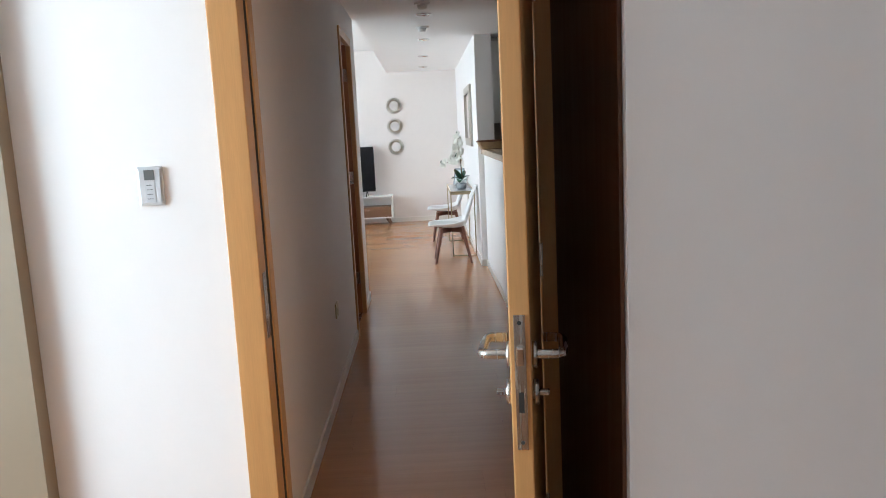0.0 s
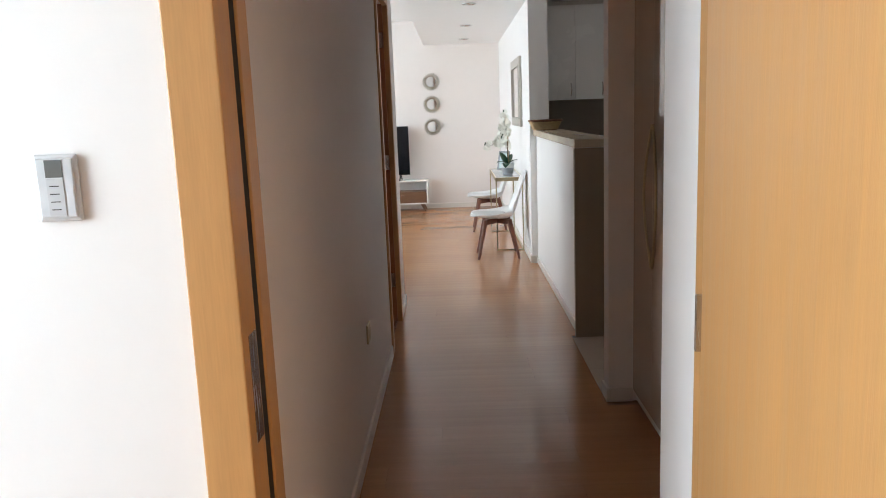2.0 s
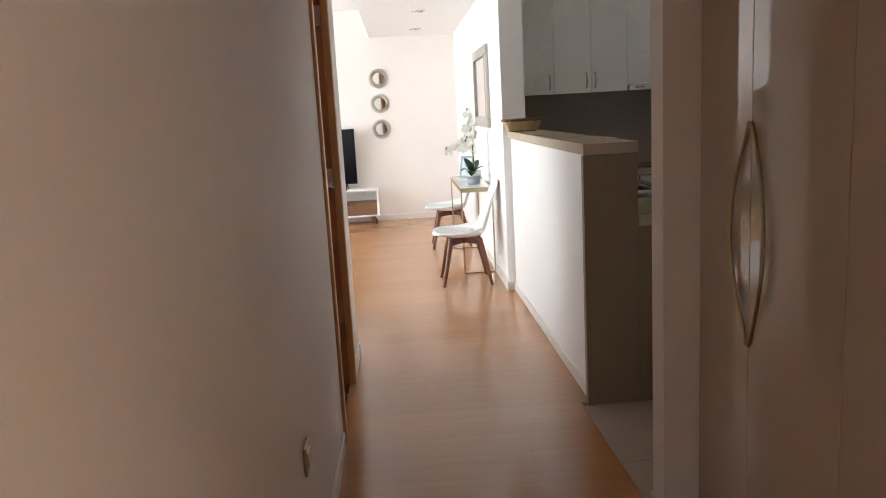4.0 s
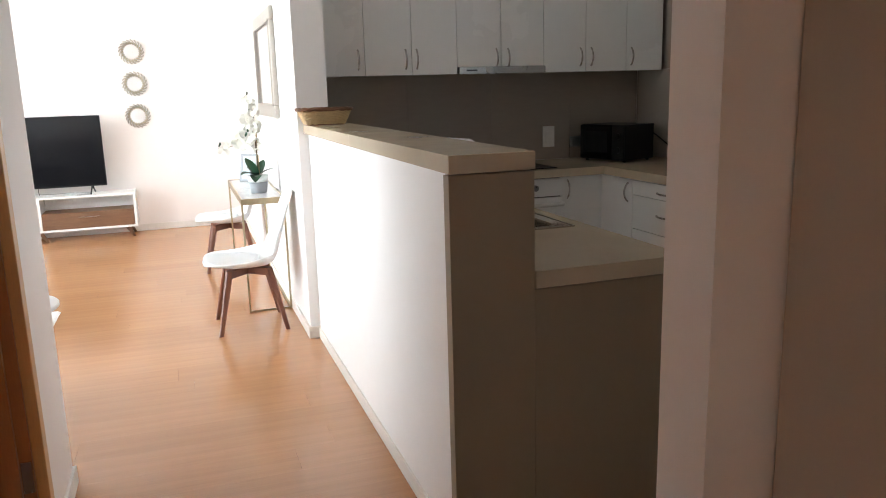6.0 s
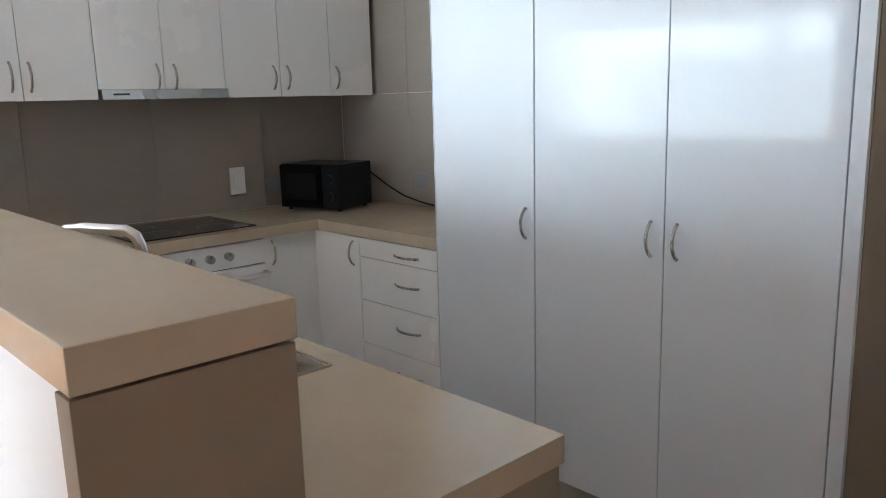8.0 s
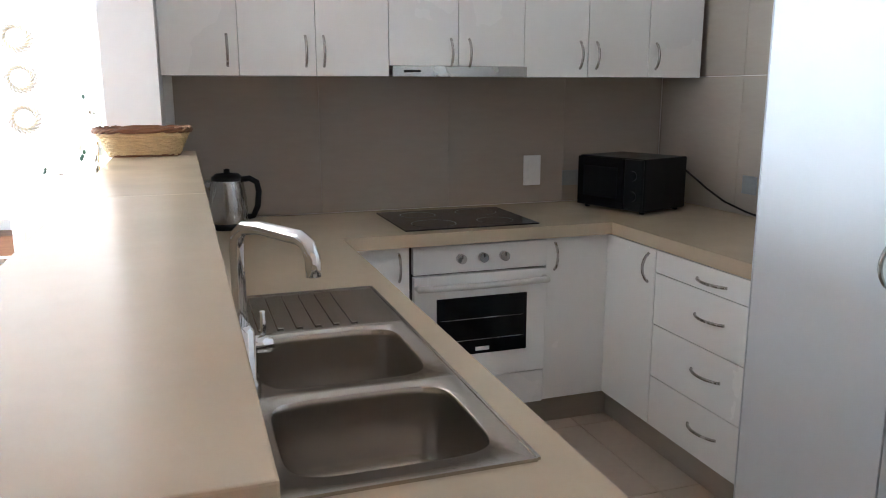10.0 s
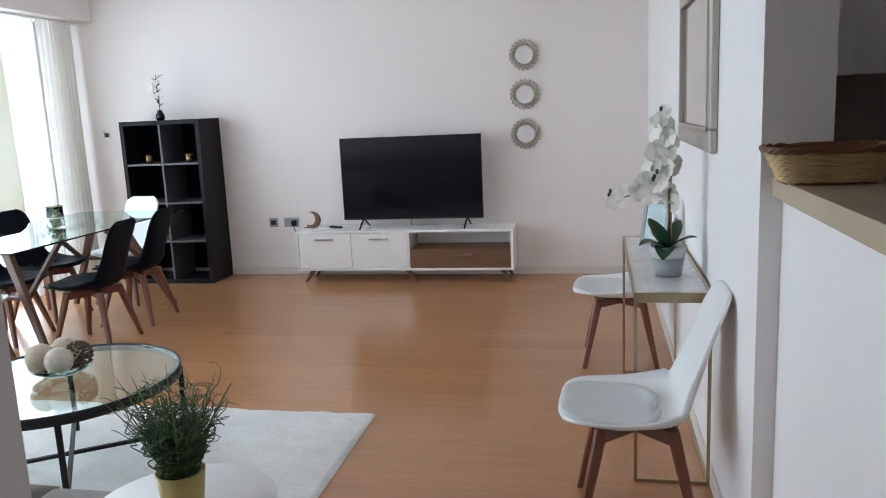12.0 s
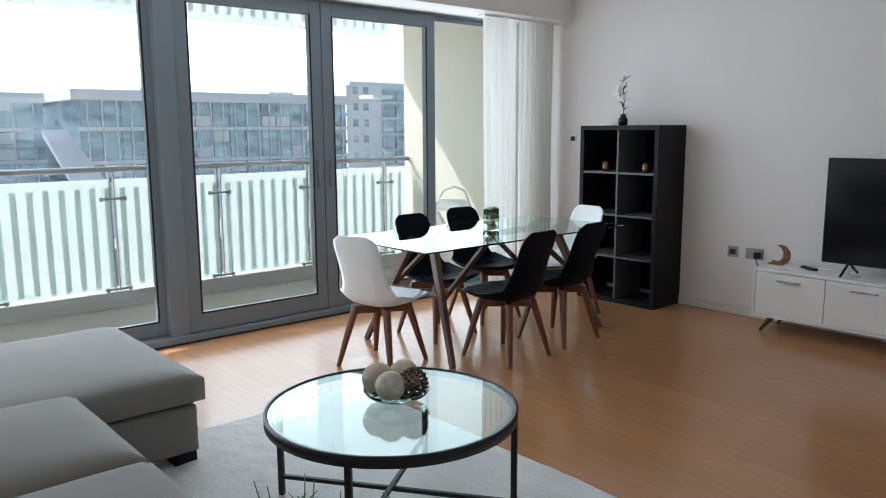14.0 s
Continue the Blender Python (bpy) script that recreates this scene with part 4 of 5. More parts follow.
# ---- dining and side chairs ----
def shell_bm(thick, lift=0.0, shrink=0.0, vmax=1.0):
    """Moulded seat shell; front at -x... seat faces -y, back at +y. vmax below 1 keeps only the seat part."""
    prof = [(-0.262, 0.412), (-0.243, 0.425), (-0.19, 0.416), (-0.11, 0.400), (-0.01, 0.390), (0.065, 0.390), (0.118, 0.400), (0.158, 0.436), (0.186, 0.505), (0.212, 0.59), (0.236, 0.68), (0.258, 0.755), (0.276, 0.808), (0.288, 0.838)]
    half = [0.055, 0.160, 0.212, 0.230, 0.236, 0.234, 0.224, 0.202, 0.178, 0.162, 0.160, 0.160, 0.146, 0.100]
    curl = [0.0, 0.008, 0.024, 0.040, 0.056, 0.070, 0.076, 0.066, 0.050, 0.034, 0.024, 0.016, 0.009, 0.004]
    if lift:
        curl = [q * 0.45 for q in curl]
    bm = bmesh.new()
    nu = 14
    N = int(round((len(prof) - 1) * vmax)) + 1
    rows = []
    steps = (N - 1) * 3
    for j in range(steps + 1):
        f = j / 3
        a, k = min(int(f), N - 2), f - min(int(f), N - 2)

        def pick(q):
            p0, p1, p2, p3 = (q[max(0, a - 1)], q[a], q[a + 1], q[min(len(q) - 1, a + 2)])
            return 0.5 * (2 * p1 + (p2 - p0) * k + (2 * p0 - 5 * p1 + 4 * p2 - p3) * k * k + (3 * p1 - p0 - 3 * p2 + p3) * k ** 3)

        y, z = pick([p[0] for p in prof]), pick([p[1] for p in prof])
        h, c = pick(half) - shrink, pick(curl)
        if lift:
            h *= max(0.10, 1 - abs(2 * j / steps - 1) ** 5) ** 0.5
        back = min(1.0, max(0.0, (f - 6) / 2.5))
        row = []
        for i in range(nu + 1):
            u = 2 * i / nu - 1
            e = abs(u) ** 3.2
            row.append(bm.verts.new((h * u, y - c * e * back, z + lift + c * e * (1 - back))))
        rows.append(row)
    for A, B in zip(rows, rows[1:]):
        for i in range(nu):
            bm.faces.new((A[i], A[i + 1], B[i + 1], B[i])).smooth = True
    bmesh.ops.recalc_face_normals(bm, faces=bm.faces)
    bmesh.ops.solidify(bm, geom=list(bm.faces), thickness=thick)
    for f_ in bm.faces:
        f_.smooth = True
    return bm


def chair(label, shell, pad, group):
    t = thing("chair", label, "chair", group=group)
    s = part("shell", shell_bm(0.010), shell, t)
    part("seat_pad", shell_bm(0.022, lift=0.012, shrink=0.042, vmax=0.40), pad, t)
    for sx in (-1, 1):
        for sy in (-1, 1):
            bm = bmesh.new()
            top, foot = Vector((sx * 0.115, sy * 0.115, 0.378)), Vector((sx * 0.197, sy * 0.197, 0.0))
            rings = []
            for p, w in ((top, 0.021), (top.lerp(foot, 0.3), 0.020), (foot, 0.0125)):
                rings.append([bm.verts.new(p + Vector((dx * w, dy * w, 0))) for dx, dy in ((-1, -0.6), (-0.6, -1), (0.6, -1), (1, -0.6), (1, 0.6), (0.6, 1), (-0.6, 1), (-1, 0.6))])
            for A, B in zip(rings, rings[1:]):
                for j in range(8):
                    bm.faces.new((A[j], A[(j + 1) % 8], B[(j + 1) % 8], B[j]))
            bm.faces.new(rings[0][::-1])
            bm.faces.new(rings[-1])
            part("leg", bm, LEGWOOD, t)
    for q in (45, -45):
        bm = bmesh.new()
        box(bm, -0.175, 0.175, -0.018, 0.018, 0.340, 0.378, bev=0.005)
        for v in bm.verts:
            if abs(v.co.x) < 0.0 or v.co.z < 0.355:
                v.co.z -= 0.012 * (abs(v.co.x) / 0.175)
        bm.transform(Matrix.Rotation(radians(q), 4, "Z"))
        part("cross_rail", bm, LEGWOOD, t)
    part("mount", bx(-0.06, 0.06, -0.06, 0.06, 0.374, 0.386, bev=0.004), BLACK, t)
    return t


wl = "white moulded chair with red-brown splayed wooden legs"
bl = "black moulded chair with red-brown splayed wooden legs"
w1 = chair(wl + ", beside the console", SHELLW, PADW, "side chairs by the console table")
w1.matrix_basis = pose(0.250, 8.685, 0, 0, 0, -90)
copy_thing(w1, pose(0.252, 10.44, 0, 0, 0, -91))
w2 = copy_thing(w1, pose(-3.61, 9.875, 0, 0, 0, 198))
tagged(w2, wl + " at the dining table", group="chairs round the dining table")
copy_thing(w2, pose(-3.71, 11.74, 0, 0, 0, -4))
b1 = chair(bl + " at the dining table", SHELLB, PADB, "chairs round the dining table")
b1.matrix_basis = pose(-3.195, 10.558, 0, 0, 0, -86)
copy_thing(b1, pose(-3.25, 11.133, 0, 0, 0, -86))
copy_thing(b1, pose(-3.93, 10.60, 0, 0, 0, 92))
copy_thing(b1, pose(-4.04, 11.18, 0, 0, 0, 88))

# ---- dining table ----
dt = thing("dining_table", "rectangular glass dining table on brown wooden trestle legs", "dining table", pose(0.01, -0.10, 0))
TX0, TX1, TY0, TY1 = -4.14, -3.21, 9.99, 11.90
g = part("glass_top", bx(TX0, TX1, TY0, TY1, 0.733, 0.743, bev=0.003), TABLEGL, dt, "clear glass top")
g.visible_shadow = False
LEGD = mat("dark_walnut_leg", (0.115, 0.052, 0.032), 0.42, var=0.2, scale=5, stretch=(6, 6, 0.8))


def beam(p, q, w0, w1, d0, d1):
    """Square-cut tapering timber from p to q."""
    p, q = Vector(p), Vector(q)
    d = (q - p).normalized()
    a = d.cross(Vector((0, 1, 0))).normalized()
    if a.length < 0.1:
        a = Vector((1, 0, 0))
    b = d.cross(a)
    bm = bmesh.new()
    R = []
    for o, w, dp in ((p, w0, d0), (q, w1, d1)):
        R.append([bm.verts.new(o + a * (sx * w / 2) + b * (sy * dp / 2)) for sx, sy in ((-1, -1), (1, -1), (1, 1), (-1, 1))])
    for j in range(4):
        bm.faces.new((R[0][j], R[0][(j + 1) % 4], R[1][(j + 1) % 4], R[1][j]))
    bm.faces.new(R[0][::-1])
    bm.faces.new(R[1])
    bmesh.ops.bevel(bm, geom=list(bm.edges), offset=0.004, segments=1, affect="EDGES")
    return bm


for yf, yt, yb in ((10.22, 10.36, 10.75), (11.68, 11.54, 11.15)):
    for xf, xt in ((-3.235, -3.58), (-4.14, -3.78)):
        part("leg", beam((xf, yf, 0), (xt, yt, 0.731), 0.036, 0.056, 0.032, 0.05), LEGD, dt)
        k = 0.52
        xm, ym, zm = xf + (xt - xf) * k, yf + (yt - yf) * k, 0.731 * k
        part("brace", beam((xm, ym, zm), (xm + (xt - xm) * 0.2, yb, 0.729), 0.03, 0.034, 0.03, 0.034), LEGD, dt)
    part("end_rail", beam((-3.42, yf + (yt - yf) * 0.55, 0.40), (-3.94, yf + (yt - yf) * 0.55, 0.40), 0.025, 0.025, 0.04, 0.04), LEGD, dt)
part("centre_rail", beam((-3.68, 10.45, 0.71), (-3.68, 11.45, 0.71), 0.035, 0.035, 0.04, 0.04), LEGD, dt)
jar = thing("glass_jar", "clear glass jar of pale pebbles on the dining table", "jar", pose(-3.665, 10.88, 0.744))
j0 = part("jar", lt([(0.052, 0), (0.056, 0.004), (0.056, 0.15), (0.058, 0.155), (0.053, 0.155), (0.052, 0.01)], cap=False), TABLEGL, jar)
PEB = mat("pale_pebbles", (0.50, 0.42, 0.27), 0.8, var=0.3, scale=30)
bm = bmesh.new()
rnd = random.Random(4)
for i in range(60):
    a, r = rnd.uniform(0, 6.3), 0.038 * math.sqrt(rnd.random())
    t_ = bmesh.new()
    bmesh.ops.create_icosphere(t_, subdivisions=1, radius=rnd.uniform(0.010, 0.015))
    merge(bm, t_, pose(r * math.cos(a), r * math.sin(a), 0.018 + 0.145 * i / 60, rnd.uniform(0, 90), 0, rnd.uniform(0, 90)) @ Matrix.Diagonal((1.2, 0.9, 0.8, 1)))
part("pebbles", bm, PEB, jar, "pale pebbles")
bm = bmesh.new()
tube(bm, [(0.057 * math.cos(a), 0.057 * math.sin(a), 0.075) for a in np.linspace(0, 6.28, 25)[:-1]], 0.004, sides=6, closed=True)
part("band", bm, PLUGW, j0, "white lace band")

# ---- shelf unit ----
su = thing("shelf_unit", "tall black-brown open cube shelf, two by four", "shelf unit", pose(-4.042, 12.322, 0))
W, D, HH = 0.77, 0.385, 1.472
part("side", bx(0, 0.038, 0, D, 0, HH, bev=0.001), BLKWOOD, su)
part("side", bx(W - 0.038, W, 0, D, 0, HH, bev=0.001), BLKWOOD, su)
part("top", bx(0.038, W - 0.038, 0, D, HH - 0.038, HH), BLKWOOD, su)
part("base", bx(0.038, W - 0.038, 0, D, 0, 0.038), BLKWOOD, su)
GREYEDGE = mat("grey_worn_edge", (0.10, 0.10, 0.105), 0.5, var=0.2)
part("divider", bx(W / 2 - 0.008, W / 2 + 0.008, 0.002, D, 0.038, HH - 0.038), GREYEDGE, su)
for i in range(1, 4):
    z = 0.038 + i * (HH - 0.076) / 4
    for k in range(2):
        part("shelf", bx(0.038 + k * 0.3555, 0.3765 + k * 0.3555, 0.003, D, z - 0.008, z + 0.008), GREYEDGE, su)
part("back_panel", bx(0.038, W - 0.038, D - 0.008, D - 0.003, 0.038, HH - 0.038), SHELLB, su)
CUPB = mat("dark_brass_glass", (0.20, 0.13, 0.06), 0.25, metal=0.8, var=0.3, scale=30)
zc = 0.038 + 3 * (HH - 0.076) / 4 + 0.009
for x in (-3.83, -3.435):
    c = thing("candle_holder", "small brass mosaic candle holder on a shelf", "candle holder", pose(x, 12.405, zc), group="candle holders on the shelf unit")
    part("cup", lt([(0.026, 0), (0.034, 0.006), (0.034, 0.078), (0.031, 0.078), (0.030, 0.012)], sides=18, cap=False), CUPB, c)
    part("candle", lt([(0.029, 0.01), (0.029, 0.05), (0.004, 0.052)], sides=14), PETAL, c)


def blossom(bm, c, n, size, rnd):
    """Five rounded petals about the way n."""
    n = Vector(n).normalized()
    a = n.orthogonal().normalized()
    b = n.cross(a)
    off = rnd.uniform(0, 6.28)
    for k in range(5):
        q = off + 2 * math.pi * k / 5
        d = (math.cos(q) * a + math.sin(q) * b)
        s = d.cross(n)
        L = size * (1.0 if k % 2 else 0.88)
        w = size * (0.52 if k % 2 else 0.36)
        pts = [(0.06, 0.0), (0.4, 0.85), (0.75, 1.0), (0.97, 0.55), (1.03, 0.0), (0.97, -0.55), (0.75, -1.0), (0.4, -0.85)]
        vs = [bm.verts.new(Vector(c) + d * (L * u) + s * (w * v) + n * (0.22 * L * u * u - 0.1 * L * v * v)) for u, v in pts]
        mid = bm.verts.new(Vector(c) + d * (L * 0.6) + n * (0.05 * L))
        for i in range(8):
            bm.faces.new((vs[i], vs[(i + 1) % 8], mid)).smooth = True


def leaf_bm(bm, base, d, length, width, up, droop):
    base, d, up = Vector(base), Vector(d).normalized(), Vector(up)
    s = d.cross(up).normalized()
    rows = []
    for i in range(9):
        f = i / 8
        w = width * math.sin(math.pi * min(1, f * 0.94 + 0.05)) ** 0.7
        c = base + d * (length * f) + up * (length * (0.35 * f - droop * f * f))
        rows.append([bm.verts.new(c + s * (w * u) + up * (0.25 * w * abs(u))) for u in (-1, -0.5, 0, 0.5, 1)])
    for A, B in zip(rows, rows[1:]):
        for i in range(4):
            bm.faces.new((A[i], A[i + 1], B[i + 1], B[i])).smooth = True


vs_ = thing("rose_vase", "white artificial rose in a small dark glass vase", "flower vase", pose(-3.697, 12.44, 1.472))
part("vase", lt([(0.030, 0), (0.040, 0.02), (0.038, 0.05), (0.022, 0.075), (0.024, 0.09)], sides=20), GLOSSB, vs_)
part("stem", tb([(0, 0, 0.05), (0.005, 0, 0.2), (-0.01, 0, 0.33), (0.0, 0, 0.40)], 0.004, sides=6), STALK, vs_)
bm = bmesh.new()
rnd = random.Random(8)
for c, s in (((-0.045, -0.02, 0.29), 0.05), ((-0.01, -0.01, 0.33), 0.03), ((0.01, -0.01, 0.24), 0.028)):
    for k in range(4):
        blossom(bm, Vector(c) + Vector((rnd.uniform(-.01, .01), rnd.uniform(-.01, .01), rnd.uniform(-.01, .01))), (rnd.uniform(-.5, .5), -1, rnd.uniform(-.2, .8)), s * rnd.uniform(0.6, 1), rnd)
part("blossom", bm, PETAL, vs_)
bm = bmesh.new()
for k in range(12):
    leaf_bm(bm, (0, 0, 0.12 + 0.022 * k), (math.cos(k * 2.3), math.sin(k * 2.3), 0.5), rnd.uniform(0.05, 0.08) + (0.08 if k == 4 else 0), 0.012, (0, 0, 1), 0.3)
part("leaves", bm, LEAF, vs_)

# ---- television unit ----
tv = thing("tv_unit", "white low television unit with walnut drawer on splayed legs", "tv unit")
X0, X1, Y0, Y1, Z0, Z1 = -2.465, -0.556, 12.345, 12.695, 0.108, 0.458
part("top", bx(X0, X1, Y0, Y1, Z1 - 0.02, Z1, bev=0.002), CAB, tv)
part("bottom", bx(X0, X1, Y0, Y1, Z0, Z0 + 0.02, bev=0.002), CAB, tv)
part("side", bx(X0, X0 + 0.02, Y0, Y1, Z0 + 0.02, Z1 - 0.02), CAB, tv)
part("side", bx(X1 - 0.022, X1, Y0, Y1, Z0 + 0.02, Z1 - 0.02), CAB, tv)
part("divider", bx(-1.460, -1.442, Y0 + 0.002, Y1, Z0 + 0.02, Z1 - 0.02), CAB, tv)
part("back_panel", bx(X0 + 0.02, X1 - 0.022, Y1 - 0.012, Y1 - 0.004, Z0 + 0.02, Z1 - 0.02), CAB, tv)
for a, b in ((X0 + 0.023, -1.965), (-1.959, -1.463)):
    d = part("door", bx(a, b, Y0 + 0.003, Y0 + 0.020, Z0 + 0.022, Z1 - 0.024, bev=0.0015), CAB, tv)
    part("handle", bx((a + b) / 2 - 0.085, (a + b) / 2 + 0.085, Y0 - 0.022, Y0 + 0.003, Z1 - 0.075, Z1 - 0.067, bev=0.002), STEEL, d)
dw = part("drawer", bx(-1.438, X1 - 0.026, Y0 + 0.004, Y1 - 0.03, Z0 + 0.022, Z0 + 0.185, bev=0.0015), WALNUT, tv)
part("handle", bx(-1.10, -0.905, Y0 - 0.018, Y0 + 0.004, Z0 + 0.13, Z0 + 0.138, bev=0.002), STEEL, dw)
for x, y, sx, sy in ((X0 + 0.13, Y0 + 0.06, -1, -0.4), (X0 + 0.13, Y1 - 0.06, -1, 0.4), (-1.48, Y0 + 0.06, 1, -0.4), (X1 - 0.10, Y0 + 0.06, 0.8, -0.4), (X1 - 0.10, Y1 - 0.06, 0.8, 0.4)):
    part("leg", tb([(x, y, Z0), (x + sx * 0.075, y + sy * 0.05, 0)], 0.024, r_end=0.011, sides=12), WALNUT, tv)
scrn = thing("television", "large black flat-screen television on two splayed feet", "television")
part("panel", bx(-2.047, -0.814, 12.463, 12.498, 0.538, 1.247, bev=0.004), BLACK, scrn)
part("screen", bx(-2.038, -0.823, 12.460, 12.4635, 0.554, 1.239), GLOSSB, scrn)
part("rear_housing", bx(-1.83, -1.04, 12.498, 12.55, 0.57, 0.94, bev=0.01), BLACK, scrn)
for x in (-1.872, -0.955):
    part("foot", tube(tube(bmesh.new(), [(x, 12.48, 0.55), (x - 0.01, 12.37, Z1 + 0.008)], 0.008, sides=8), [(x, 12.48, 0.55), (x + 0.01, 12.61, Z1 + 0.008)], 0.008, sides=8), BLACK, scrn)
part("cable", tb([(-1.45, 12.54, 0.56), (-1.47, 12.56, 0.50), (-1.465, 12.58, Z1 + 0.004)], 0.003, sides=6), BLACK, scrn)
moon = thing("moon_ornament", "dark wooden crescent moon ornament on the television unit", "ornament", pose(-2.385, 12.57, Z1))
bm = bmesh.new()
out = [(0.075 * math.cos(a), 0.075 * math.sin(a)) for a in np.linspace(radians(-118), radians(95), 24)]
inn = [(-0.028 + 0.062 * math.cos(a), 0.012 + 0.060 * math.sin(a)) for a in np.linspace(radians(88), radians(-112), 24)]
ring = out + inn
A = [bm.verts.new((x, -0.016, y + 0.072)) for x, y in ring]
B = [bm.verts.new((x, 0.016, y + 0.072)) for x, y in ring]
n = len(ring)
for i in range(n):
    bm.faces.new((A[i], A[(i + 1) % n], B[(i + 1) % n], B[i]))
for i in range(23):
    j = n - 1 - i
    bm.faces.new((A[i], A[i + 1], A[j - 1], A[j]) if j - 1 > i + 1 else (A[i], A[i + 1], A[j]))
    bm.faces.new((B[i], B[i + 1], B[j - 1], B[j])[::-1] if j - 1 > i + 1 else (B[i], B[i + 1], B[j])[::-1])
part("crescent", bm, WALNUT, moon)
part("plinth", bx(-0.075, 0.03, -0.02, 0.02, 0, 0.010, bev=0.003), WALNUT, moon)
rem = thing("remote_control", "black remote control on the television unit", "remote", pose(-2.16, 12.55, Z1, 0, 0, 60))
part("case", bx(-0.02, 0.02, -0.07, 0.07, 0, 0.016, bev=0.005), BLACK, rem)
for i in range(5):
    part("button_row", bx(-0.012, 0.012, -0.05 + i * 0.022, -0.042 + i * 0.022, 0.016, 0.0175), ALU, rem)

# ---- ring mirrors ----
RIMS = mat("silver_champagne_metal", (0.50, 0.465, 0.40), 0.3, metal=1.0, var=0.08)
MIR = mat("mirror_silver", (0.86, 0.86, 0.86), 0.03, metal=1.0, var=0.0)
for z in (1.874, 1.550, 1.221):
    t = thing("sunburst_mirror", "round mirror with a swirled champagne metal rim", "mirror", pose(-0.458, YT, z), group="three round mirrors on the wall")
    part("mirror_glass", tb([(0, -0.006, 0), (0, -0.016, 0)], 0.078, sides=36), MIR, t)
    bm = bmesh.new()
    for k in range(20):
        a = 2 * math.pi * k / 20
        pts = []
        for i in range(7):
            f = i / 6
            r = 0.073 + 0.050 * f
            q = a + 0.62 * f
            pts.append((r * math.cos(q), -0.018 - 0.012 * math.sin(math.pi * f), r * math.sin(q)))
        tube(bm, pts, 0.0052, sides=6, r_end=0.0082)
    part("swirled_rim", bm, RIMS, t)
    part("back_plate", tb([(0, 0, 0), (0, -0.006, 0)], 0.10, sides=36), BRASS, t)

# ---- console side of the dining wall ----
mi = thing("wall_mirror", "rectangular mirror in a wide silver-champagne frame", "mirror", pose(XR + 0.005, 0, 0))
y0, y1, z0, z1 = 8.985, 10.06, 1.252, 1.952
FRM = mat("brushed_champagne_frame", (0.50, 0.47, 0.42), 0.35, metal=0.75, var=0.08, scale=8)
for b in ((-0.028, 0, y0, y1, z0, z0 + 0.085), (-0.028, 0, y0, y1, z1 - 0.085, z1), (-0.028, 0, y0, y0 + 0.085, z0 + 0.085, z1 - 0.085), (-0.028, 0, y1 - 0.085, y1, z0 + 0.085, z1 - 0.085)):
    part("frame_bar", bx(*b, bev=0.008), FRM, mi)
for b in ((-0.034, -0.02, y0 + 0.075, y1 - 0.075, z0 + 0.075, z0 + 0.09), (-0.034, -0.02, y0 + 0.075, y1 - 0.075, z1 - 0.09, z1 - 0.075), (-0.034, -0.02, y0 + 0.075, y0 + 0.09, z0 + 0.09, z1 - 0.09), (-0.034, -0.02, y1 - 0.09, y1 - 0.075, z0 + 0.09, z1 - 0.09)):
    part("inner_lip", bx(*b, bev=0.003), FRM, mi)
part("mirror_glass", bx(-0.016, -0.006, y0 + 0.08, y1 - 0.08, z0 + 0.08, z1 - 0.08), MIR, mi)
con = thing("console_table", "slim brass-framed console table with grey-white marble top", "console table")
cx0, cx1, cy0, cy1, ch = 0.259, 0.538, 8.945, 10.20, 0.752
part("marble_top", bx(cx0 + 0.012, cx1 - 0.012, cy0 + 0.012, cy1 - 0.012, ch - 0.022, ch - 0.002), MARBLE, con)
for b in ((cx0, cx1, cy0, cy0 + 0.012, ch - 0.038, ch), (cx0, cx1, cy1 - 0.012, cy1, ch - 0.038, ch), (cx0, cx0 + 0.012, cy0 + 0.012, cy1 - 0.012, ch - 0.038, ch), (cx1 - 0.012, cx1, cy0 + 0.012, cy1 - 0.012, ch - 0.038, ch)):
    part("top_rail", bx(*b, bev=0.001), BRASS, con)
for x in (cx0, cx1 - 0.012):
    for y in (cy0, cy1 - 0.012):
        part("leg", bx(x, x + 0.012, y, y + 0.012, 0.012, ch - 0.038), BRASS, con)
for y in (cy0, cy1 - 0.012):
    part("foot_rail", bx(cx0, cx1, y, y + 0.012, 0, 0.012), BRASS, con)
part("foot_rail", bx(cx1 - 0.012, cx1, cy0 + 0.012, cy1 - 0.012, 0, 0.012), BRASS, con)
pf = thing("photo_frame", "dark grey photo frame leaning on the console table", "photo frame", pose(0.395, 9.99, ch, -14, 0, -38))
part("frame", bxs([(-0.075, -0.055, 0, 0.012, 0, 0.215), (0.055, 0.075, 0, 0.012, 0, 0.215), (-0.055, 0.055, 0, 0.012, 0, 0.02), (-0.055, 0.055, 0, 0.012, 0.195, 0.215)], bev=0.002), POTG, pf)
part("print", bx(-0.056, 0.056, 0.004, 0.009, 0.018, 0.197), mat("pale_blue_print", (0.50, 0.62, 0.64), 0.3, var=0.25, scale=14), pf, "pale blue picture")
part("prop", bx(-0.02, 0.02, 0.012, 0.016, 0.0, 0.12), BLACK, pf)

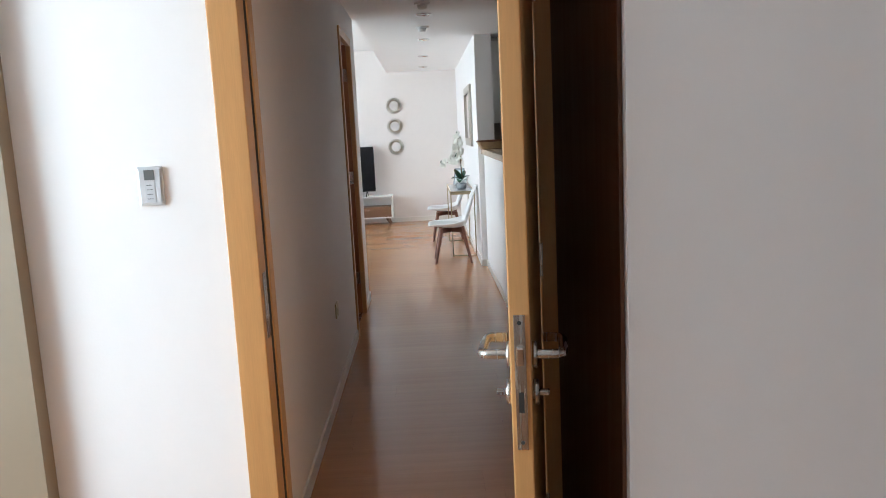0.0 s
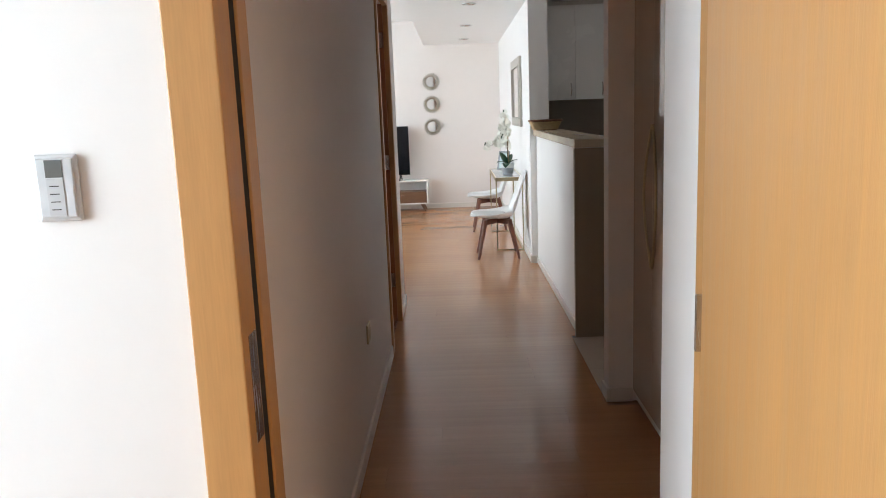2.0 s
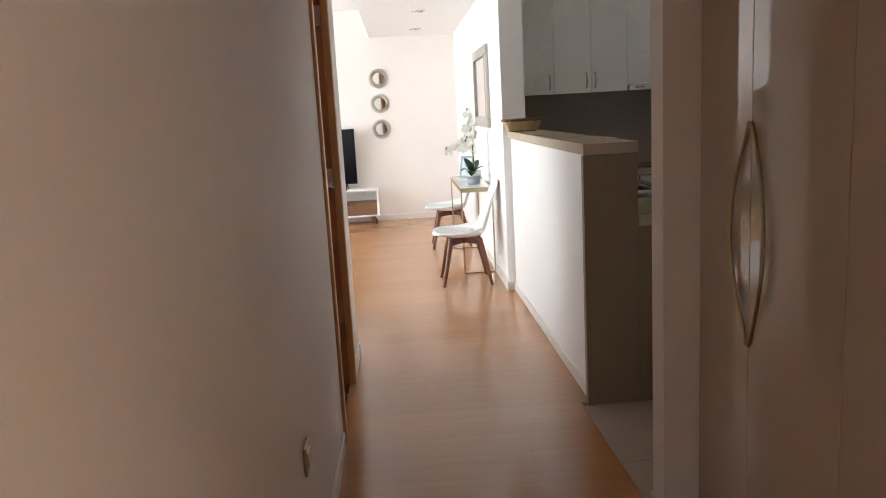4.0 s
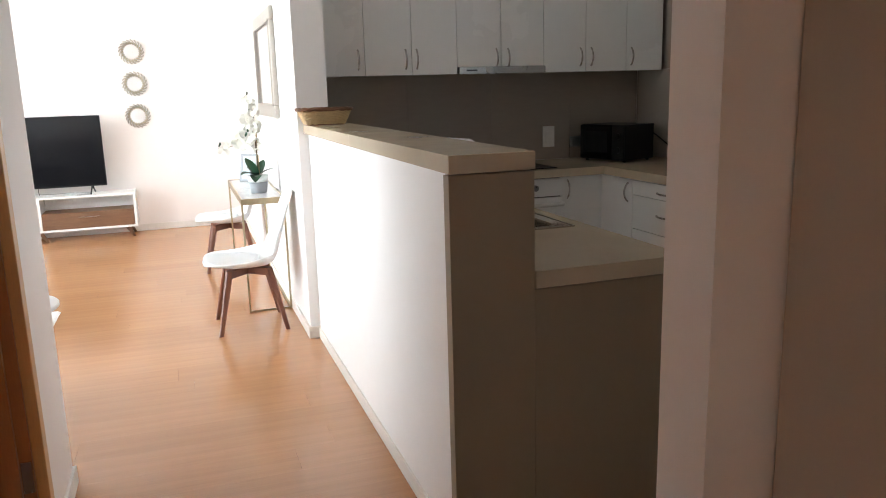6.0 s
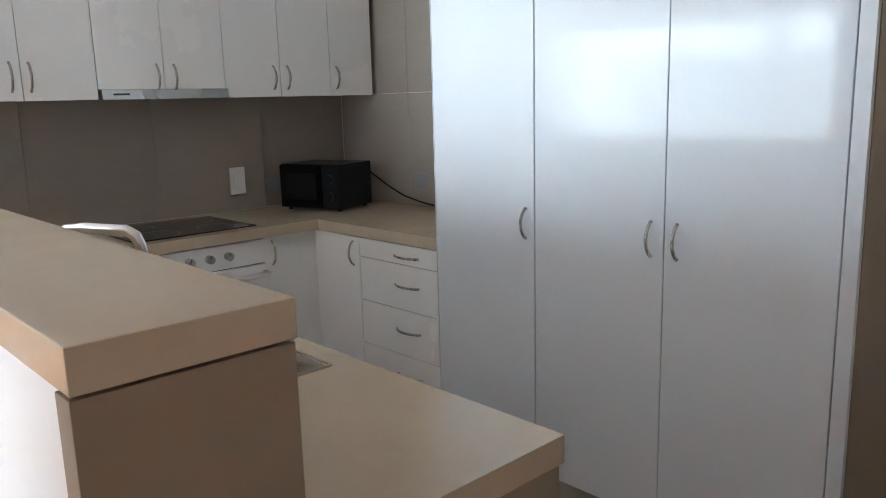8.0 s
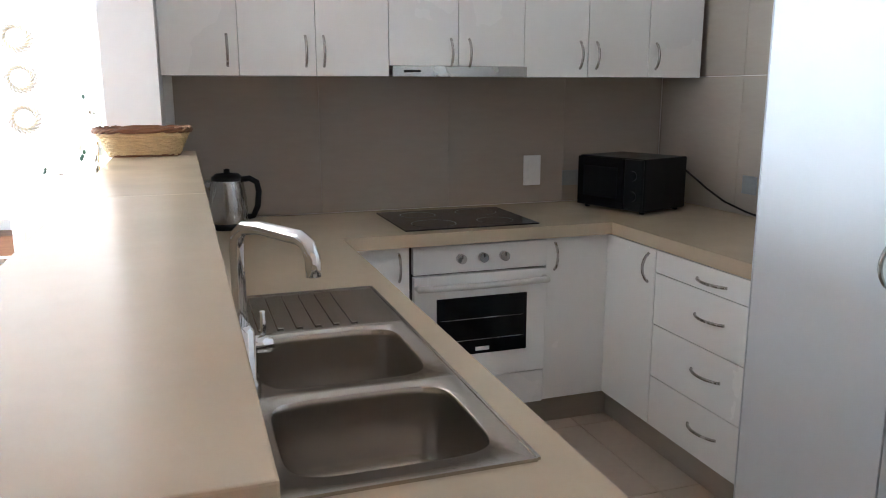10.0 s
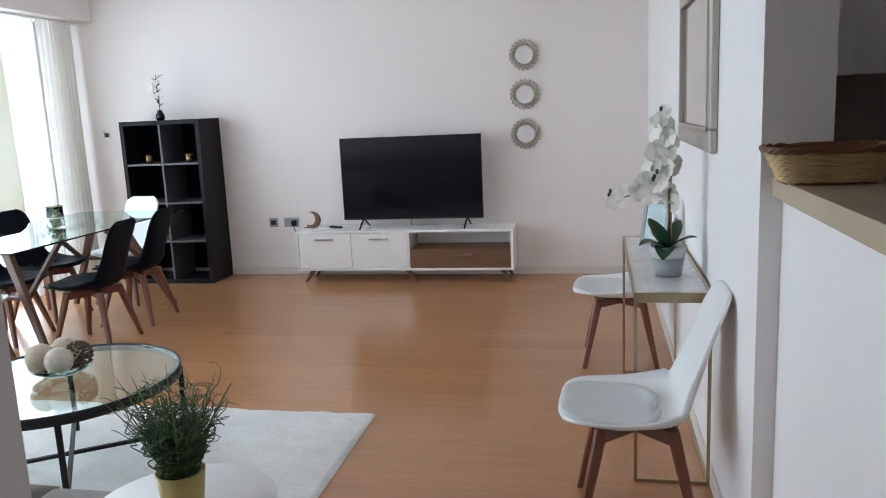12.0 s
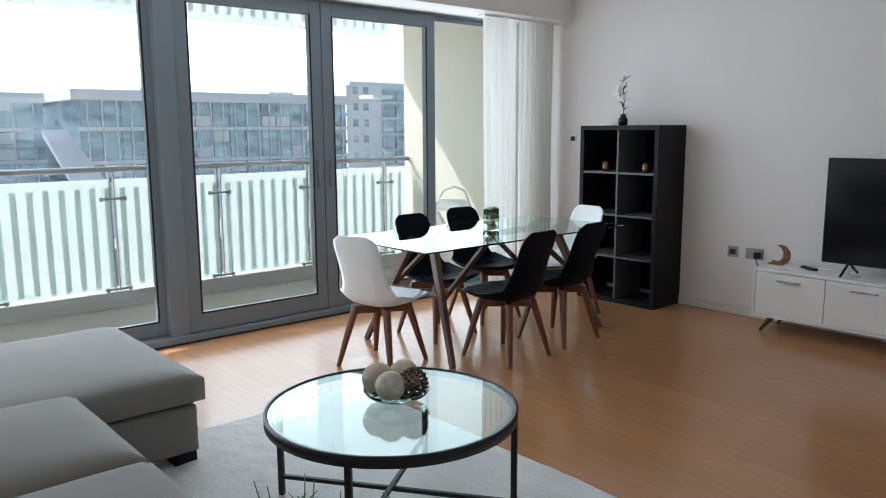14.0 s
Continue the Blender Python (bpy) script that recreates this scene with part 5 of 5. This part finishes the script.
# orchid
orc = thing("orchid", "white artificial orchid with dark leaves in a two-tone grey pot", "potted plant", pose(0.407, 9.257, ch))
part("pot", lt([(0.050, 0), (0.054, 0.004), (0.066, 0.075)], sides=32), POTG, orc, "grey lower pot")
part("pot_rim", lt([(0.066, 0.0755), (0.073, 0.120), (0.068, 0.120), (0.062, 0.085)], sides=32), mat("pale_grey_ceramic", (0.60, 0.62, 0.62), 0.4), orc, "pale grey rim")
part("soil", lt([(0.001, 0.10), (0.066, 0.102)], sides=20), CONE, orc)
st = [(0.0, 0.0, 0.10), (0.004, 0.0, 0.25), (0.0, 0.01, 0.40), (-0.01, 0.03, 0.52), (-0.012, 0.05, 0.60), (-0.03, 0.06, 0.655)]
part("stem", tb(st, 0.006, sides=8, r_end=0.003), STALK, orc)
part("support_cane", tb([(0.012, 0.005, 0.10), (0.010, 0.012, 0.48)], 0.004, sides=6), WICKER, orc)
spray = [(0.0, 0.01, 0.34), (-0.05, 0.03, 0.345), (-0.10, 0.05, 0.325), (-0.16, 0.07, 0.315), (-0.215, 0.09, 0.30)]
part("spray_stem", tb(spray, 0.004, sides=6, r_end=0.002), STALK, orc)
rnd = random.Random(12)
cl = bmesh.new()
for c, s in (((-0.01, 0.03, 0.655), .03), ((-0.035, 0.02, 0.62), .038), ((0.01, 0.03, 0.60), .038), ((-0.045, 0.02, 0.565), .042), ((-0.005, 0.0, 0.55), .045), ((0.02, 0.03, 0.53), .04), ((-0.05, 0.01, 0.50), .048), ((0.0, 0.0, 0.485), .048), ((-0.06, 0.02, 0.445), .05), ((-0.01, -0.01, 0.43), .048), ((0.025, 0.02, 0.44), .045), ((-0.075, 0.03, 0.385), .05), ((-0.03, 0.0, 0.37), .05), ((0.0, 0.01, 0.335), .046), ((-0.11, 0.05, 0.345), .05), ((-0.07, 0.02, 0.325), .05), ((0.015, 0.0, 0.295), .04), ((-0.185, 0.08, 0.335), .038), ((-0.205, 0.085, 0.29), .042)):
    blossom(cl, c, (rnd.uniform(-0.9, 0.1), rnd.uniform(-1, -0.4), rnd.uniform(-0.2, 0.5)), s, rnd)
    blossom(cl, Vector(c) + Vector((0, 0.012, -0.008)), (rnd.uniform(-0.9, 0.6), rnd.uniform(-0.6, 0.6), rnd.uniform(0, 0.6)), s * 0.8, rnd)
part("blossoms", cl, PETAL, orc)
bm = bmesh.new()
for c in ((-0.03, 0.01, 0.665), (-0.02, 0.05, 0.64), (-0.055, 0, 0.40), (-0.045, -0.01, 0.42), (-0.06, 0.0, 0.39), (-0.23, 0.095, 0.32), (-0.235, 0.10, 0.295), (-0.225, 0.09, 0.335)):
    t_ = bmesh.new()
    bmesh.ops.create_icosphere(t_, subdivisions=2, radius=0.009)
    merge(bm, t_, Matrix.Translation(c) @ Matrix.Diagonal((0.8, 0.8, 1.2, 1)))
part("buds", bm, LEAF, orc)
for d, L, w, dr_, u in (((-1, -0.5, 0.45), 0.14, 0.045, 0.55, 0), ((-0.7, -0.7, 0.9), 0.15, 0.042, 0.1, 0), ((-0.25, -1, 0.25), 0.13, 0.042, 0.75, 0), ((0.7, -0.3, 0.4), 0.13, 0.036, 0.4, 0), ((-0.4, 0.8, 0.6), 0.13, 0.04, 0.4, 0), ((0.5, 0.6, 0.9), 0.12, 0.035, 0.2, 0)):
    bm = bmesh.new()
    leaf_bm(bm, (0, 0, 0.105), d, L, w, (0, 0, 1), dr_)
    part("leaf", bm, LEAF, orc)

# ---- rug, coffee table, side table, sofa ----
rug = thing("rug", "soft white-grey pile rug lying on the wooden floor", "rug")
bm = bmesh.new()
RX0, RX1, RY0, RY1 = -3.32, -0.938, 7.18, 9.490
nx, ny = 150, 144
gr = []
for j in range(ny + 1):
    row = []
    for i in range(nx + 1):
        x, y = RX0 + (RX1 - RX0) * i / nx, RY0 + (RY1 - RY0) * j / ny
        edge = i in (0, nx) or j in (0, ny)
        w = 0.007 * noise.noise((x * 2.3, y * 2.3, 0)) + 0.006 * noise.noise((x * 1.6 + y * 5.2, y * 1.3, 2)) + 0.006 * noise.noise((x * 9, y * 9, 1)) + 0.003 * noise.noise((x * 23, y * 17, 4))
        dx = 0.012 * noise.noise((y * 2.1, 3, 0)) if i in (0, nx) else 0
        dy = 0.010 * noise.noise((x * 2.1, 7, 0)) if j in (0, ny) else 0
        row.append(bm.verts.new((x + dx, y + dy, 0.002 if edge else 0.016 + w)))
    gr.append(row)
for j in range(ny):
    for i in range(nx):
        bm.faces.new((gr[j][i], gr[j][i + 1], gr[j + 1][i + 1], gr[j + 1][i])).smooth = True
part("rug_body", bm, RUG, rug)

CX, CY, CR, CH = -2.06, 8.768, 0.46, 0.425
ct = thing("coffee_table", "round glass coffee table with black iron frame on the rug", "coffee table", pose(CX, CY, 0))
part("ring", lt([(CR, CH - 0.035), (CR + 0.012, CH - 0.035), (CR + 0.012, CH + 0.004), (CR, CH + 0.004), (CR, CH - 0.035)], sides=72, cap=False), BLKMET, ct)
gg = part("glass_top", lt([(0.001, CH - 0.008), (CR - 0.002, CH - 0.008), (CR - 0.002, CH), (0.001, CH)], sides=72), TABLEGL, ct, "greenish clear glass")
gg.visible_shadow = False
for p_ in gg.data.polygons:
    p_.use_smooth = False
part("ledge", lt([(CR - 0.022, CH - 0.016), (CR, CH - 0.016), (CR, CH - 0.01), (CR - 0.022, CH - 0.01), (CR - 0.022, CH - 0.016)], sides=72, cap=False), BLKMET, ct)
for k in range(4):
    a = radians(35 + 90 * k)
    x, y = (CR + 0.004) * math.cos(a), (CR + 0.004) * math.sin(a)
    bm = bmesh.new()
    box(bm, -0.011, 0.011, -0.011, 0.011, 0.016, CH - 0.03, bev=0.002)
    bm.transform(pose(x, y, 0, 0, 0, math.degrees(a)))
    part("leg", bm, BLKMET, ct)
for k in range(2):
    bm = bmesh.new()
    box(bm, -CR, CR, -0.009, 0.009, 0.085 + 0.018 * k, 0.101 + 0.018 * k, bev=0.002)
    bm.transform(pose(0, 0, 0, 0, 0, 35 + 90 * k))
    part("cross_bar", bm, BLKMET, ct)
bowl = thing("decor_bowl", "clear glass bowl with woven and cone balls on coffee table", "bowl", pose(-2.09, 8.813, CH))
part("bowl", lt([(0.04, 0.002), (0.07, 0.006), (0.115, 0.03), (0.128, 0.048), (0.124, 0.048), (0.10, 0.028), (0.05, 0.010)], cap=False), TABLEGL, bowl)
bm = bmesh.new()
rnd = random.Random(3)
for i in range(40):
    a, r = rnd.uniform(0, 6.3), 0.085 * math.sqrt(rnd.random())
    t_ = bmesh.new()
    bmesh.ops.create_icosphere(t_, subdivisions=1, radius=0.014)
    merge(bm, t_, pose(r * math.cos(a), r * math.sin(a), 0.022 + 0.012 * rnd.random() + r * 0.1, rnd.uniform(0, 180), 0, rnd.uniform(0, 180)) @ Matrix.Diagonal((1.4, 1, 0.35, 1)))
part("potpourri", bm, CONE, bowl)


def ball(name, c, r, mtl, label, cone=False):
    bm = bmesh.new()
    if cone:
        for i in range(110):
            z = 1 - 2 * (i + 0.5) / 110
            a = i * 2.39996
            s = math.sqrt(1 - z * z)
            t_ = bmesh.new()
            bmesh.ops.create_icosphere(t_, subdivisions=1, radius=r * 0.17)
            n_ = Vector((s * math.cos(a), s * math.sin(a), z))
            merge(bm, t_, Matrix.Translation(n_ * r * 0.92) @ n_.to_track_quat("Z", "Y").to_matrix().to_4x4() @ Matrix.Diagonal((1.0, 0.7, 0.8, 1)))
    else:
        bmesh.ops.create_icosphere(bm, subdivisions=4, radius=r)
        for v in bm.verts:
            v.co *= 1 + 0.035 * noise.noise(v.co * 45) + 0.03 * abs(noise.noise(v.co * 90))
    bm.transform(Matrix.Translation(c))
    return part(name, bm, mtl, bowl, label, smooth=True)


ball("ball", (-0.055, -0.045, 0.082), 0.062, RATTAN, "tan woven ball")
ball("ball", (0.035, -0.055, 0.078), 0.056, mat("pale_rattan_ball", (0.60, 0.55, 0.46), 0.85, var=0.35, scale=20, bump=0.6, bscale=60), "pale mottled ball")
ball("ball", (-0.01, 0.045, 0.088), 0.060, mat("cream_fibre_ball", (0.58, 0.49, 0.38), 0.85, var=0.2, scale=18, bump=0.6, bscale=60), "cream fibre ball")
ball("ball", (0.065, 0.03, 0.080), 0.058, CONE, "dark cone ball", cone=True)

SXC, SYC, SR, SH = -0.905, 7.72, 0.235, 0.50
stb = thing("side_table", "small round white-topped side table with brass legs", "side table", pose(SXC, SYC, 0))
part("top", lt([(0.001, SH - 0.022), (SR - 0.004, SH - 0.022), (SR, SH - 0.018), (SR, SH - 0.004), (SR - 0.004, SH), (0.001, SH)], sides=64), SHELLW, stb)
for k in range(3):
    a = radians(20 + 120 * k)
    part("leg", tb([(0.16 * math.cos(a), 0.16 * math.sin(a), SH - 0.02), (0.19 * math.cos(a), 0.187 * math.sin(a), 0.010)], 0.007), BRASS, stb)
part("foot_ring", tb([(0.185 * math.cos(a), 0.185 * math.sin(a), 0.008) for a in np.linspace(0, 2 * math.pi, 37)[:-1]], 0.006, closed=True), BRASS, stb)
gp = thing("grass_plant", "curly artificial grass in an ochre pot on side table", "potted plant", pose(-0.878, 7.685, SH))
part("pot", lt([(0.042, 0), (0.046, 0.003), (0.060, 0.115), (0.056, 0.115), (0.050, 0.09)], sides=36), POTY, gp)
part("soil", lt([(0.001, 0.088), (0.05, 0.09)], sides=20), CONE, gp)
rnd = random.Random(21)
for name, num, mtl, lab in (("straight_grass", 45, GRASS, "green grass blades"), ("curly_grass", 140, mat("dark_curly_grass", (0.038, 0.085, 0.02), 0.5, var=0.3, scale=20), "dark curly blades")):
    bm = bmesh.new()
    for i in range(num):
        a, lean = rnd.uniform(0, 6.28), rnd.uniform(0.02, 0.42)
        L = rnd.uniform(0.13, 0.29) * (1.0 if name[0] == "s" else 0.9)
        r0 = 0.035 * math.sqrt(rnd.random())
        pts, amp, ph = [], (0.0 if name[0] == "s" else rnd.uniform(0.026, 0.048)), rnd.uniform(0, 6)
        for k in range(9 if name[0] == "s" else 25):
            f = k / (8 if name[0] == "s" else 24)
            d = r0 + L * (lean * f + 0.35 * lean * f * f) + amp * 0.6 * math.sin(1.7 * ph + 19 * f) * f ** 0.5
            wv = amp * 0.7 * math.sin(ph + 21 * f) * f ** 0.5
            pts.append((d * math.cos(a) - wv * math.sin(a), d * math.sin(a) + wv * math.cos(a), 0.088 + L * f * (1 - 0.25 * lean * f) + amp * 0.5 * math.cos(ph + 21 * f) * f))
        tube(bm, pts, 0.0027, sides=4, r_end=0.0010)
    tagged(part(name, bm, mtl, gp), lab, kind="stuff")


def cushion(x0, x1, y0, y1, z0, z1, puff=0.02, bev=0.035):
    bm = bmesh.new()
    nx, ny = 22, 22
    hx, hy = (x1 - x0) / 2, (y1 - y0) / 2
    top, bot = [], []
    for j in range(ny + 1):
        a, b = [], []
        for i in range(nx + 1):
            u, v = 2 * i / nx - 1, 2 * j / ny - 1
            e = 1 - max(abs(u) ** 10, abs(v) ** 10)
            rim = 1 - (abs(u) ** 14 + abs(v) ** 14) * 0.5
            px = (x0 + x1) / 2 + hx * math.copysign(abs(u) ** 0.92, u)
            py = (y0 + y1) / 2 + hy * math.copysign(abs(v) ** 0.92, v)
            w = 0.004 * noise.noise((px * 5, py * 5, z1))
            a.append(bm.verts.new((px, py, z1 - bev * (1 - max(0, e)) + puff * (1 - u * u) * (1 - v * v) + w)))
            b.append(bm.verts.new((px, py, z0 + 0.5 * bev * (1 - max(0, e)))))
        top.append(a)
        bot.append(b)
    for g_, fl in ((top, False), (bot, True)):
        for j in range(ny):
            for i in range(nx):
                q = (g_[j][i], g_[j][i + 1], g_[j + 1][i + 1], g_[j + 1][i])
                bm.faces.new(q[::-1] if fl else q).smooth = True
    loop_t = top[0] + [r[-1] for r in top[1:]] + top[-1][-2::-1] + [r[0] for r in top[-2:0:-1]]
    loop_b = bot[0] + [r[-1] for r in bot[1:]] + bot[-1][-2::-1] + [r[0] for r in bot[-2:0:-1]]
    m_ = len(loop_t)
    for i in range(m_):
        bm.faces.new((loop_t[i], loop_t[(i + 1) % m_], loop_b[(i + 1) % m_], loop_b[i])).smooth = True
    return bm


sofa = thing("corner_sofa", "grey-beige upholstered corner sofa with a chaise end", "sofa", pose(0.025, -0.065, 0))
part("chaise_base", bx(-4.12, -2.99, 6.96, 8.46, 0.06, 0.275, bev=0.015), SOFA, sofa)
part("chaise_cushion", cushion(-4.13, -2.975, 7.0, 8.49, 0.275, 0.425, puff=0.015), SOFA, sofa)
part("seat_base", bx(-2.985, -1.425, 6.95, 7.93, 0.06, 0.275, bev=0.015), SOFA, sofa)
for x0, x1 in ((-2.97, -2.20), (-2.185, -1.43)):
    part("seat_cushion", cushion(x0, x1, 7.10, 7.965, 0.275, 0.465, puff=0.025), SOFA, sofa)
for x0, x1 in ((-4.1, -2.98), (-2.97, -2.20), (-2.185, -1.43)):
    part("back_cushion", bx(x0, x1, 6.95, 7.14, 0.43, 0.80, bev=0.05, seg=4), SOFA, sofa)
part("armrest", bx(-1.42, -1.16, 6.95, 7.93, 0.06, 0.46, bev=0.04, seg=4), SOFA, sofa)
for x, y in ((-3.05, 8.40), (-4.06, 8.40), (-4.06, 7.02), (-1.28, 7.02), (-1.28, 7.86)):
    part("leg", bx(x - 0.05, x + 0.05, y - 0.05, y + 0.05, 0.0, 0.06, bev=0.004), BLACK, sofa)

# ---- ceiling fittings over the corridor ----
for y, k in ((6.15, "d"), (6.72, "g"), (7.48, "s"), (8.46, "g"), (10.25, "g"), (11.9, "g")):
    if k == "g":
        t = thing("recessed_spotlight", "round recessed ceiling spotlight, switched off", "ceiling light", pose(0.035, y, ZC), group="recessed spotlights in the soffit")
        part("trim_ring", lt([(0.045, 0), (0.068, 0), (0.066, -0.008), (0.048, -0.010), (0.045, 0)], sides=32, cap=False), CHROME, t)
        part("reflector", lt([(0.001, -0.002), (0.045, -0.003)], sides=28), CABE, t)
    else:
        t = thing("smoke_detector", "white round smoke detector on the ceiling", "smoke detector", pose(0.025, y, ZC), group="smoke detectors on the soffit")
        part("base", lt([(0.06, 0), (0.06, -0.014), (0.052, -0.018)], sides=28), PLUGW, t)
        part("sensor", lt([(0.038, -0.018), (0.034, -0.045), (0.01, -0.052)], sides=24), PLUGW, t)

# ---- floor and wall pieces ----
fl = tagged(new("floor"), "warm brown laminate plank floor with a soft sheen", "floor", kind="structure")
PW, PL = 0.196, 1.30
plank_mesh = None
rnd = random.Random(5)


def strip(x0, x1, y, y1):
    """One course of planks across the room."""
    global plank_mesh
    x = x0 - rnd.uniform(0.1, PL)
    while x < x1:
        a, b = max(x, x0), min(x + PL, x1)
        if b - a > 0.02:
            full = abs(b - a - PL) < 1e-6 and abs(y1 - y - PW) < 1e-6
            if full and plank_mesh is not None:
                share("plank", plank_mesh, fl, ((a + b) / 2, (y + y1) / 2, 0))
            else:
                hx, hy = (b - a) / 2, (y1 - y) / 2
                o = part("plank", bx(-hx + 0.0003, hx - 0.0003, -hy + 0.0002, hy - 0.0002, -0.012, 0.0), PLANK, fl)
                o.location = ((a + b) / 2, (y + y1) / 2, 0)
                if full:
                    plank_mesh = o
        x += PL


y = -0.4
while y < YT:
    y1 = min(y + PW, YT)
    if y1 <= YB + 0.02:
        strip(-2.9, 2.0, y, y1)
    elif y1 <= YE - 0.15:
        strip(XL - 0.14, 0.74 if y < 4.63 else 0.556 if y < 5.8 else 0.61, y, y1)
    elif y1 <= YE + 0.05:
        strip(XL - 0.14, 0.61, y, y1)
    else:
        strip(-4.86, 0.61 if y < 8.2 else 0.57, y, y1)
    y += PW

kf = tagged(new("kitchen_floor"), "grey-brown ceramic kitchen floor tiles", "floor", kind="structure")
setting("tile_bed", bx(0.557, XK, 4.80, YK, -0.013, -0.004), GROUT, "grout bed under the kitchen tiles", "floor")
TY_ = [4.85, 5.222, 5.822, 6.422, 7.022, 7.622, 8.222, YK]
for c, d in zip(TY_, TY_[1:]):
    for i in range(5):
        a, b = max(0.557 + i * 0.6, 0.557 if d < 5.83 else 0.612), min(0.557 + (i + 1) * 0.6, XK)
        if b - a > 0.05:
            part("tile", bx(a + 0.0015, b - 0.0015, c + 0.0015, d - 0.0015, -0.010, 0.001, bev=0.001, seg=1), KTILE, kf)
ws = tagged(new("splashback"), "taupe wall tiles behind the kitchen worktop", "wall tiles", kind="structure")
for i in range(4):
    for z0, z1 in ((0.901, 1.50), (1.503, 2.10)):
        a, b = 0.762 + i * 0.6, min(0.762 + (i + 1) * 0.6, XK - 0.012)
        part("tile", bx(a + 0.0004, b - 0.0004, YK - 0.010, YK - 0.001, z0, z1, bev=0.001, seg=1), SPLASH, ws)
for i in range(3):
    for z0, z1 in ((0.901, 1.50), (1.503, 2.10), (2.103, 2.398)):
        a, b = YK - 0.012 - (i + 1) * 0.6, YK - 0.012 - i * 0.6
        part("tile", bx(XK - 0.010, XK - 0.001, max(a, 7.23) + 0.001, b - 0.001, z0, z1, bev=0.001, seg=1), SPLASH, ws)
